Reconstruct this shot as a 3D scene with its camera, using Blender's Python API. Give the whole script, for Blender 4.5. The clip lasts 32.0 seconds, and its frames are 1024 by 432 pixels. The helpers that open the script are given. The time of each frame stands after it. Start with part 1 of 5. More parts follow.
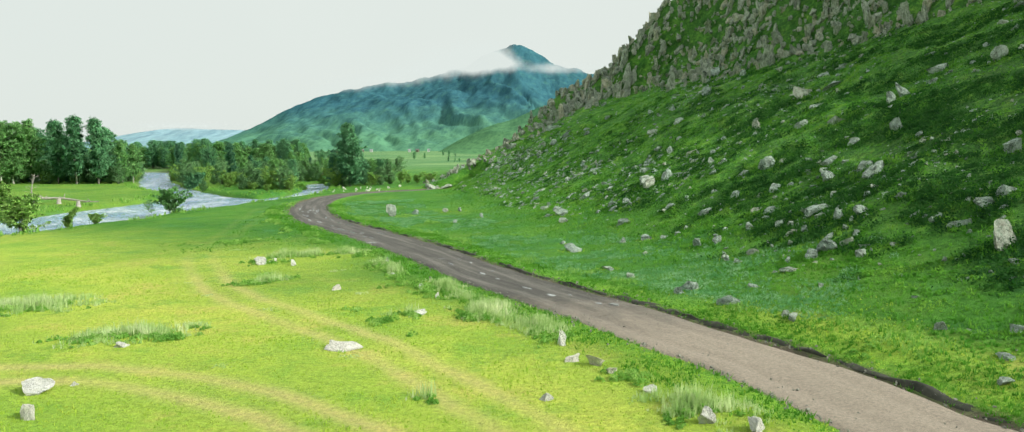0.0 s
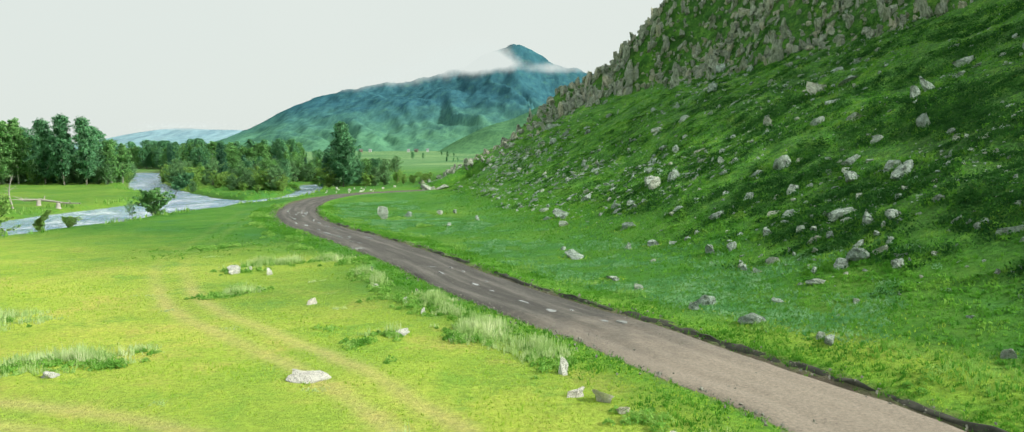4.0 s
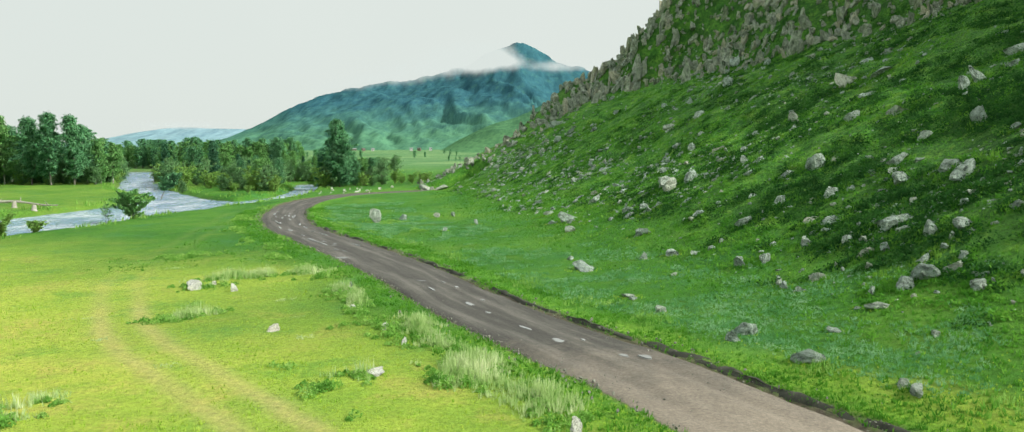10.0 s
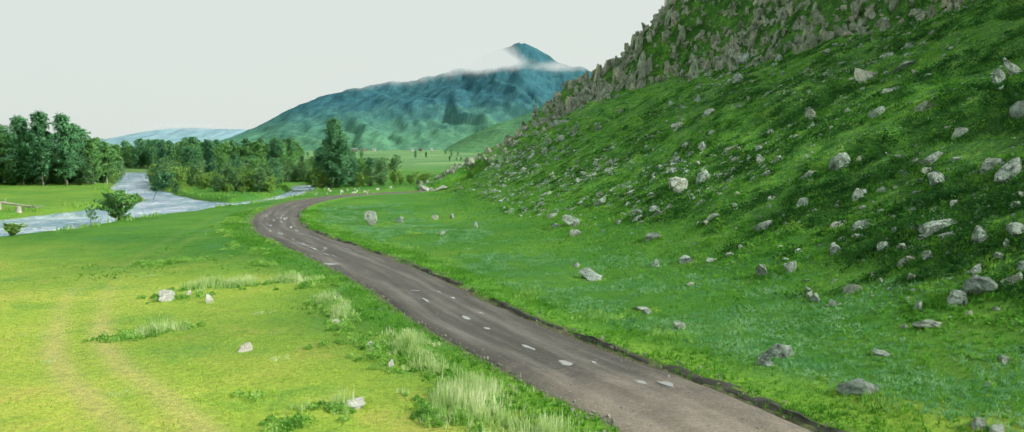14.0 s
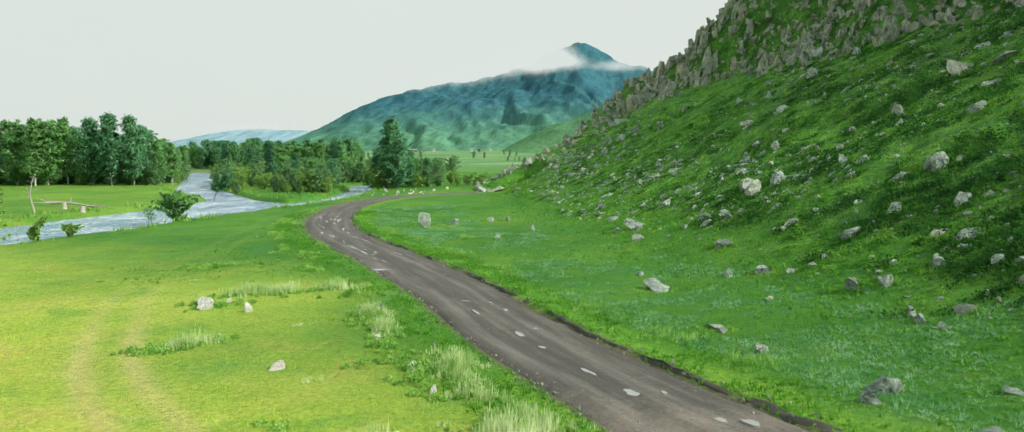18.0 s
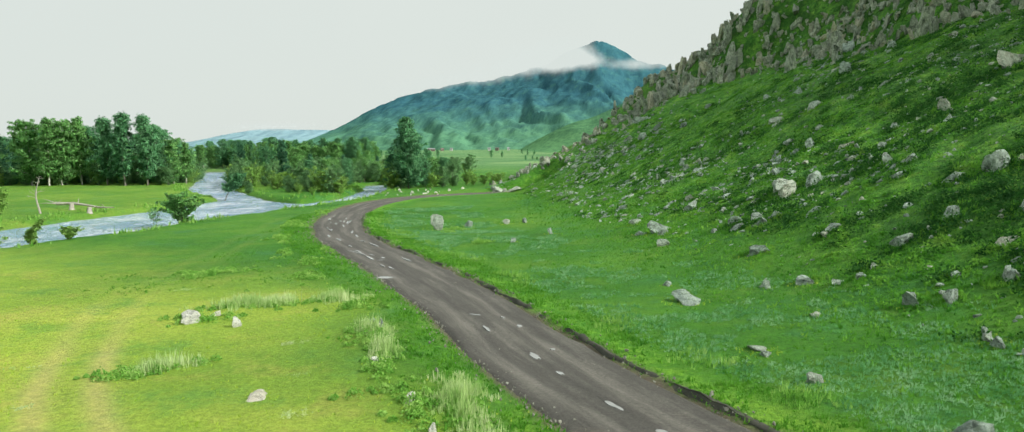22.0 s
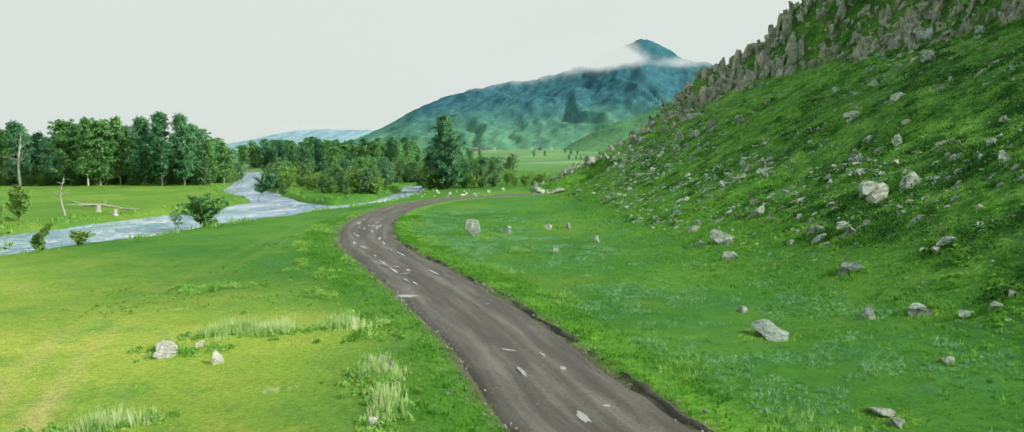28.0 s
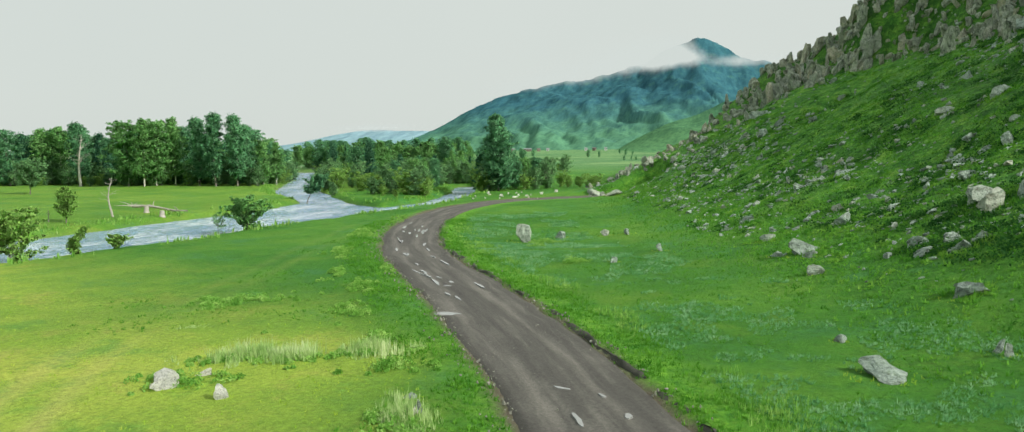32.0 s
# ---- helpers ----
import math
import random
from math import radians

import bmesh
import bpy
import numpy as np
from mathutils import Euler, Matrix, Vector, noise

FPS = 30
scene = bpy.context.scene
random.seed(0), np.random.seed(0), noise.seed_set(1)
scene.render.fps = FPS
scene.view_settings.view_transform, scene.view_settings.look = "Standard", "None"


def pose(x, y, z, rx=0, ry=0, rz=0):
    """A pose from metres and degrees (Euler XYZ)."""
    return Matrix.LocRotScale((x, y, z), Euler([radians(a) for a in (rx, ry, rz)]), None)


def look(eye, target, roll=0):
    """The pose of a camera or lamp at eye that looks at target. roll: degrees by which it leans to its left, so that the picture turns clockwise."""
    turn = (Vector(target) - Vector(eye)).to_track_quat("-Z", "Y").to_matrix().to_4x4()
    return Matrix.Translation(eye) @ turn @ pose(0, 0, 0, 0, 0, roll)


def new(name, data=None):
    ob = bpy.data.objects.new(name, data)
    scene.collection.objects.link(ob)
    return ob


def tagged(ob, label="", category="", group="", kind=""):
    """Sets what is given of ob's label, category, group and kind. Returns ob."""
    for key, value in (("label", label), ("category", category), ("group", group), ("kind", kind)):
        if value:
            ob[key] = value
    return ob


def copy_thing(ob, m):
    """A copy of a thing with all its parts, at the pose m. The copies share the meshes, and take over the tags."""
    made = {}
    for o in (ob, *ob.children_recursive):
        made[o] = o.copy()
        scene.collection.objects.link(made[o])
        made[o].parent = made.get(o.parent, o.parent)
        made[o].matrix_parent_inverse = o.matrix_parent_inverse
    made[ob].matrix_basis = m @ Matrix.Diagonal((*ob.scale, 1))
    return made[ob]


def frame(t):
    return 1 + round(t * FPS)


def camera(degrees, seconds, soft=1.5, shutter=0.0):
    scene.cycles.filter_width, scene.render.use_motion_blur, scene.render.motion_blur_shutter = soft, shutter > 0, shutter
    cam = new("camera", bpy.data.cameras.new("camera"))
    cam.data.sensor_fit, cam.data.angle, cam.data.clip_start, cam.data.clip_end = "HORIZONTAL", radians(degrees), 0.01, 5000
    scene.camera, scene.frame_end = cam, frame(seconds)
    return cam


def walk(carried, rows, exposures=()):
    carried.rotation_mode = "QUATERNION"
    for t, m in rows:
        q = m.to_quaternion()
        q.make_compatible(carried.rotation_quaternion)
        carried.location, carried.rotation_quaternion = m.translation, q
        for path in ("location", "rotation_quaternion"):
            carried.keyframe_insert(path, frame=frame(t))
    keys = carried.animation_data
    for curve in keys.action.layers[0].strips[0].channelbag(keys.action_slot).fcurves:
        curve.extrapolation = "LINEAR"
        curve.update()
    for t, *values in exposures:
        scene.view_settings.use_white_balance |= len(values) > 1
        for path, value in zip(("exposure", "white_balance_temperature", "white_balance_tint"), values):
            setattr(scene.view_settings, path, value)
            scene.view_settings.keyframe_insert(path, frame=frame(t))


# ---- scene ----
cam = camera(68.0, 32.0, soft=1.2)
PATH = [
    (0, (-0.047, -0.692, 7.962), (-0.117, 19.223, 6.121), -0.40),
    (0.5, (-0.011, -0.137, 7.949), (-0.088, 19.778, 6.110), -0.41),
    (1, (0.020, 0.416, 7.931), (-0.044, 20.331, 6.093), -0.41),
    (1.5, (0.047, 0.965, 7.911), (-0.029, 20.880, 6.073), -0.41),
    (2, (0.071, 1.509, 7.892), (0.008, 21.424, 6.053), -0.41),
    (2.5, (0.093, 2.049, 7.875), (0.026, 21.964, 6.035), -0.41),
    (3, (0.115, 2.583, 7.862), (0.063, 22.498, 6.020), -0.42),
    (3.5, (0.137, 3.110, 7.854), (0.087, 23.025, 6.011), -0.43),
    (5.5, (0.237, 5.183, 7.856), (0.147, 25.098, 6.012), -0.48),
    (6, (0.257, 5.702, 7.854), (0.168, 25.616, 6.007), -0.49),
    (6.5, (0.275, 6.220, 7.850), (0.184, 26.134, 5.998), -0.50),
    (7, (0.289, 6.737, 7.844), (0.190, 26.651, 5.989), -0.50),
    (7.5, (0.301, 7.253, 7.835), (0.190, 27.166, 5.979), -0.50),
    (8, (0.310, 7.767, 7.825), (0.180, 27.680, 5.967), -0.50),
    (8.5, (0.316, 8.278, 7.813), (0.176, 28.190, 5.952), -0.50),
    (9, (0.319, 8.784, 7.799), (0.178, 28.696, 5.933), -0.50),
    (9.5, (0.322, 9.285, 7.783), (0.173, 29.196, 5.912), -0.50),
    (10, (0.323, 9.777, 7.765), (0.172, 29.689, 5.890), -0.50),
    (10.5, (0.323, 10.261, 7.746), (0.163, 30.172, 5.868), -0.50),
    (11, (0.323, 10.734, 7.727), (0.153, 30.645, 5.847), -0.50),
    (11.5, (0.322, 11.196, 7.707), (0.152, 31.106, 5.827), -0.50),
    (12, (0.320, 11.645, 7.689), (0.150, 31.556, 5.809), -0.49),
    (12.5, (0.318, 12.083, 7.672), (0.139, 31.993, 5.794), -0.49),
    (13, (0.315, 12.510, 7.656), (0.135, 32.422, 5.782), -0.48),
    (13.5, (0.311, 12.930, 7.642), (0.132, 32.841, 5.773), -0.48),
    (14, (0.306, 13.340, 7.630), (0.113, 33.252, 5.767), -0.48),
    (14.5, (0.300, 13.742, 7.619), (0.020, 33.654, 5.762), -0.49),
    (16.5, (0.281, 15.300, 7.589), (-0.819, 35.184, 5.745), -0.55),
    (17, (0.279, 15.698, 7.582), (-1.083, 35.566, 5.739), -0.57),
    (17.5, (0.276, 16.101, 7.576), (-1.311, 35.953, 5.734), -0.59),
    (18, (0.273, 16.508, 7.570), (-1.455, 36.348, 5.729), -0.61),
    (18.5, (0.268, 16.918, 7.564), (-1.546, 36.751, 5.723), -0.64),
    (19, (0.261, 17.333, 7.559), (-1.668, 37.154, 5.716), -0.66),
    (19.5, (0.250, 17.753, 7.555), (-1.778, 37.564, 5.710), -0.67),
    (20, (0.234, 18.182, 7.550), (-1.847, 37.987, 5.704), -0.68),
    (20.5, (0.212, 18.621, 7.545), (-1.907, 38.423, 5.699), -0.69),
    (21, (0.184, 19.074, 7.540), (-1.966, 38.872, 5.691), -0.70),
    (21.5, (0.150, 19.540, 7.533), (-2.030, 39.334, 5.679), -0.71),
    (22, (0.110, 20.020, 7.524), (-2.089, 39.811, 5.664), -0.72),
    (22.5, (0.067, 20.513, 7.514), (-2.166, 40.301, 5.649), -0.73),
    (23, (0.021, 21.019, 7.501), (-2.285, 40.798, 5.635), -0.74),
    (23.5, (-0.027, 21.534, 7.487), (-2.400, 41.305, 5.623), -0.76),
    (24, (-0.076, 22.057, 7.473), (-2.564, 41.814, 5.613), -0.77),
    (24.5, (-0.126, 22.584, 7.460), (-2.737, 42.326, 5.603), -0.78),
    (25, (-0.179, 23.118, 7.449), (-2.908, 42.843, 5.592), -0.79),
    (25.5, (-0.235, 23.656, 7.440), (-3.055, 43.369, 5.581), -0.80),
    (27.5, (-0.494, 25.860, 7.418), (-3.683, 45.516, 5.558), -0.82),
    (28, (-0.571, 26.416, 7.411), (-3.887, 46.052, 5.554), -0.83),
    (28.5, (-0.654, 26.972, 7.402), (-4.088, 46.588, 5.550), -0.84),
    (29, (-0.741, 27.529, 7.392), (-4.382, 47.107, 5.546), -0.86),
    (29.5, (-0.832, 28.086, 7.381), (-4.752, 47.611, 5.540), -0.87),
    (30, (-0.928, 28.643, 7.370), (-5.113, 48.114, 5.534), -0.88),
    (30.5, (-1.029, 29.200, 7.359), (-5.370, 48.637, 5.528), -0.90),
    (31, (-1.135, 29.754, 7.348), (-5.597, 49.164, 5.522), -0.90),
    (31.5, (-1.245, 30.305, 7.339), (-5.834, 49.686, 5.516), -0.90),
    (32, (-1.361, 30.850, 7.331), (-6.051, 50.207, 5.512), -0.90),
]
walk(cam, [(t, look(eye, target, roll)) for t, eye, target, roll in PATH], [(0, 0.04), (8, 0.01), (16, -0.03), (28, -0.04), (30, -0.07), (32, -0.16)])

# ---- world, sun, exposure ----
SUN_EL, SUN_AZ = radians(33), radians(108)   # height above the horizon; compass turn from +y towards +x
world = bpy.data.worlds.new("overcast_sky")
scene.world = world
world.use_nodes = True
wn, wl = world.node_tree.nodes, world.node_tree.links
wn.clear()
sky = wn.new("ShaderNodeTexSky")
sky.sky_type, sky.sun_disc = 'NISHITA', False
sky.sun_elevation, sky.sun_rotation = SUN_EL, SUN_AZ
sky.air_density, sky.dust_density = 1.0, 3.0
sky_bg = wn.new("ShaderNodeBackground")
sky_bg.inputs[1].default_value = 0.05
wl.new(sky.outputs[0], sky_bg.inputs[0])
cloud_bg = wn.new("ShaderNodeBackground")
cloud_co = wn.new("ShaderNodeTexCoord")
cloud_tex = wn.new("ShaderNodeTexNoise")
cloud_tex.inputs["Scale"].default_value = 1.6
cloud_tex.inputs["Detail"].default_value = 4
cloud_ramp = wn.new("ShaderNodeValToRGB")
cloud_ramp.color_ramp.elements[0].position, cloud_ramp.color_ramp.elements[1].position = 0.3, 0.75
cloud_ramp.color_ramp.elements[0].color = (0.735, 0.797, 0.756, 1)
cloud_ramp.color_ramp.elements[1].color = (0.776, 0.833, 0.787, 1)
wl.new(cloud_co.outputs["Generated"], cloud_tex.inputs["Vector"])
wl.new(cloud_tex.outputs["Fac"], cloud_ramp.inputs[0])
wl.new(cloud_ramp.outputs[0], cloud_bg.inputs[0])
cloud_bg.inputs[1].default_value = 1.06
sky_sum = wn.new("ShaderNodeMixShader")
sky_sum.inputs[0].default_value = 0.9
wout = wn.new("ShaderNodeOutputWorld")
wl.new(sky_bg.outputs[0], sky_sum.inputs[1])
wl.new(cloud_bg.outputs[0], sky_sum.inputs[2])
wl.new(sky_sum.outputs[0], wout.inputs[0])

sun = new("sun", bpy.data.lights.new("sun", 'SUN'))
sun.data.energy, sun.data.angle, sun.data.color = 4.95, radians(5), (1.0, 0.96, 0.86)
sun.matrix_world = look((math.sin(SUN_AZ) * math.cos(SUN_EL) * 100, math.cos(SUN_AZ) * math.cos(SUN_EL) * 100, math.sin(SUN_EL) * 100), (0, 0, 0))


# ---- numbers of the land ----
def hash01(ix, iy, seed):
    h = (ix.astype(np.int64) * 374761393 + iy.astype(np.int64) * 668265263 + seed * 974634541) & 0xFFFFFFFF
    h = ((h ^ (h >> 13)) * 1274126177) & 0xFFFFFFFF
    return ((h ^ (h >> 16)) & 0xFFFFFF) / float(0xFFFFFF)


def vnoise(x, y, seed=0):
    """Smooth noise, -1 to 1, one cell a unit."""
    ix, iy = np.floor(x), np.floor(y)
    fx, fy = x - ix, y - iy
    fx, fy = fx * fx * (3 - 2 * fx), fy * fy * (3 - 2 * fy)
    a, b = hash01(ix, iy, seed), hash01(ix + 1, iy, seed)
    c, d = hash01(ix, iy + 1, seed), hash01(ix + 1, iy + 1, seed)
    return 2 * ((a * (1 - fx) + b * fx) * (1 - fy) + (c * (1 - fx) + d * fx) * fy) - 1


def fbm(x, y, seed=0, octaves=4):
    out, amp = 0, 1.0
    for n in range(octaves):
        out = out + amp * vnoise(x * 2**n + 17.3 * n, y * 2**n - 9.1 * n, seed + n)
        amp *= 0.5
    return out


def sstep(a, b, v):
    k = np.clip((v - a) / (b - a), 0, 1)
    return k * k * (3 - 2 * k)


def smooth_line(points, step=0.6):
    """A Catmull-Rom line through the points, sampled about every step metres."""
    p = np.array([points[0], *points, points[-1]], float)
    out = []
    for n in range(1, len(p) - 2):
        a, b, c, d = p[n - 1], p[n], p[n + 1], p[n + 2]
        for k in np.linspace(0, 1, max(2, int(np.linalg.norm(c - b) / step)), endpoint=False):
            out.append(0.5 * (2 * b + (c - a) * k + (2 * a - 5 * b + 4 * c - d) * k * k + (3 * b - a - 3 * c + d) * k**3))
    return np.array([*out, p[-1]])


def line_dist(x, y, line):
    """Distance to a line, signed: positive to its right."""
    best, sign = np.full(np.shape(x), 1e9), np.ones(np.shape(x))
    for (ax, ay), (bx, by) in zip(line[:-1], line[1:]):
        dx, dy = bx - ax, by - ay
        k = np.clip(((x - ax) * dx + (y - ay) * dy) / (dx * dx + dy * dy + 1e-9), 0, 1)
        d = np.hypot(x - ax - k * dx, y - ay - k * dy)
        side = np.where((x - ax) * dy - (y - ay) * dx >= 0, 1.0, -1.0)
        sign = np.where(d < best, side, sign)
        best = np.minimum(best, d)
    return best * sign


def area_dist(x, y, corners):
    """Distance to an outline: negative inside."""
    inside = np.zeros(np.shape(x), bool)
    ring = [*corners, corners[0]]
    for (ax, ay), (bx, by) in zip(ring[:-1], ring[1:]):
        cross = (ay > y) != (by > y)
        inside ^= cross & (x < (bx - ax) * (y - ay) / (by - ay + 1e-12) + ax)
    return np.abs(line_dist(x, y, ring)) * np.where(inside, -1, 1)


ROAD = smooth_line([(26, -30), (16.5, 5), (13.6, 13), (11.8, 19.2), (9.4, 26.2), (6.9, 30.7), (4.7, 35.2), (2.1, 39.4), (-2.2, 47.2), (-6.1, 55.6), (-10.2, 63.2), (-13.8, 69.6), (-17.6, 75.9), (-22.1, 84.3), (-26.6, 96.6), (-29.2, 109.4), (-29.6, 121), (-26.8, 131.5), (-19, 138.5), (-8, 142)])
ROAD_HALF = 2.35
TRACK = smooth_line([(6, 8), (2.6, 15), (0.2, 20), (-2.8, 25), (-6.4, 30), (-11.2, 35.4), (-15.8, 40.6), (-19.6, 47), (-23.6, 56), (-27, 71), (-30.2, 86), (-33, 100), (-31, 113)], 1.0)
TRACK_B = smooth_line([(-40, 22), (-26, 24.6), (-18, 25.4), (-13, 24.9), (-7.4, 22), (-1.6, 16.5), (3, 10)], 1.0)
RIVER = [(-130, 15), (-80, 45), (-62, 60), (-52, 72), (-47.6, 80), (-46.4, 86), (-45.4, 93), (-44.3, 99.5), (-42.8, 106), (-41, 114), (-39, 124), (-37.6, 131), (-37.4, 140), (-38.4, 152), (-41, 166), (-47, 184), (-50, 181), (-45.4, 166), (-42.6, 152), (-41.4, 138), (-44.6, 130), (-51, 135), (-60.5, 148), (-74, 168), (-90, 198), (-103, 228), (-118, 266), (-150, 290), (-240, 320), (-240, 300), (-160, 276), (-132, 262), (-114, 230), (-93, 187), (-79, 160), (-69.5, 149), (-61, 138), (-60, 127), (-60.5, 117), (-62, 110), (-63, 101), (-63.5, 92), (-68, 84), (-82, 68), (-110, 52), (-160, 35)]
WATER_Z = -1.0


def foot_x(y):
    """Where the rocky slope begins."""
    return np.interp(y, [-60, 0, 15, 30, 37, 45, 52, 60, 67, 75, 94, 106, 132, 147, 160, 200], [34, 22, 19, 16.5, 15.8, 14, 12, 9.6, 7.6, 5.2, -0.5, -3, -10, -16.5, -19, -20])


def crag_s(y):
    """How far up the slope the crags begin."""
    return np.interp(y, [60, 80, 92, 106, 115, 143, 150, 156], [50, 47, 43, 43, 41, 41, 35, 33])


def wet_dist(x, y):
    return area_dist(x, y, RIVER)


def hill(x, y):
    s = x - foot_x(y) + 1.5 * vnoise(x / 11, y / 11, 5)
    w = 2.4
    z = 0.485 * w * np.logaddexp(0, s / w)
    over = x - foot_x(y) - crag_s(y) + 1.6 * vnoise(x / 6, y / 6, 8)
    z = z + (0.75 + 0.05 * sstep(125, 150, y) - 0.18 * sstep(152, 163, y)) * np.clip(over, 0, 16) + 0.1 * np.clip(over - 16, 0, 40)
    z = z + 4.4 * np.exp(-(((s - 30) / 10) ** 2) - ((y - 164) / 10) ** 2)
    z = np.minimum(z, 70 - 12 * np.exp(-np.maximum(z - 45, 0) / 12))
    end = 1 - sstep(170, 225, y + 0.12 * np.clip(s, 0, 60))
    back = 1 - sstep(90, 260, x)
    front = sstep(-140, -20, y)
    return z * end * back * front


def ground_z(x, y):
    x, y = np.asarray(x, float), np.asarray(y, float)
    near = sstep(400, 120, np.hypot(x, y - 60))
    z = hill(x, y)
    up = sstep(1.5, 8, z)
    z = z + near * (0.10 * fbm(x / 9, y / 9, 21, 3) + 0.03 * fbm(x / 1.7, y / 1.7, 31, 2)) + near * up * (0.55 * fbm(x / 5.5, y / 5.5, 41, 3))
    z = z + 0.35 * sstep(2, 9, x) * sstep(60, 35, y) * near
    d = wet_dist(x, y) + 0.5 * vnoise(x / 4, y / 4, 61)
    z = z - 2.0 * sstep(1.6, -1.6, d) - 0.25 * sstep(14, 0, d)
    z = z - 0.55 * np.exp(-(((x + 13) / 9) ** 2) - ((y - 94) / 9) ** 2)
    r = np.abs(line_dist(x, y, ROAD[::3])) if near.max() > 0 else 1e9
    z = z * sstep(ROAD_HALF - 0.5, ROAD_HALF + 2.5, r) - 0.22 * sstep(ROAD_HALF + 0.35, ROAD_HALF - 0.3, r)
    return z



# ---- materials ----
def mat(name):
    m = bpy.data.materials.new(name)
    m.use_nodes = True
    n, l = m.node_tree.nodes, m.node_tree.links
    b = n["Principled BSDF"]
    return m, n, l, b


def tex_noise(n, l, scale, detail=4, rough=0.6, vec=None):
    t = n.new("ShaderNodeTexNoise")
    t.inputs["Scale"].default_value, t.inputs["Detail"].default_value, t.inputs["Roughness"].default_value = scale, detail, rough
    if vec is None:
        vec = n.new("ShaderNodeTexCoord").outputs["Object"]
    l.new(vec, t.inputs["Vector"])
    return t.outputs["Fac"]


def ramp(n, l, fac, stops):
    r = n.new("ShaderNodeValToRGB")
    el = r.color_ramp.elements
    while len(el) < len(stops):
        el.new(0.5)
    for e, (p, c) in zip(el, stops):
        e.position, e.color = p, (*c, 1)
    l.new(fac, r.inputs[0])
    return r.outputs[0]


def mix(n, l, fac, a, b, kind='MIX'):
    m = n.new("ShaderNodeMix")
    m.data_type, m.blend_type = 'RGBA', kind
    for sock, v in ((m.inputs["Factor"], fac), (m.inputs["A"], a), (m.inputs["B"], b)):
        if isinstance(v, (int, float)):
            sock.default_value = v
        elif isinstance(v, tuple):
            sock.default_value = (*v, 1)
        else:
            l.new(v, sock)
    return m.outputs["Result"]


def maths(n, l, op, a, b=0.0):
    m = n.new("ShaderNodeMath")
    m.operation, m.use_clamp = op, op in ('MULTIPLY_ADD',)
    for sock, v in zip(m.inputs, (a, b)):
        if isinstance(v, (int, float)):
            sock.default_value = v
        else:
            l.new(v, sock)
    return m.outputs[0]


def span(n, l, v, a, b, c=0.0, d=1.0):
    m = n.new("ShaderNodeMapRange")
    for sock, k in zip(list(m.inputs)[1:5], (a, b, c, d)):
        sock.default_value = k
    l.new(v, m.inputs[0])
    return m.outputs[0]


def bump(n, l, b, height, strength, distance):
    k = n.new("ShaderNodeBump")
    k.inputs["Strength"].default_value, k.inputs["Distance"].default_value = strength, distance
    l.new(height, k.inputs["Height"])
    l.new(k.outputs[0], b.inputs["Normal"])


def attr(n, name):
    a = n.new("ShaderNodeAttribute")
    a.attribute_name = name
    return a.outputs["Fac"]


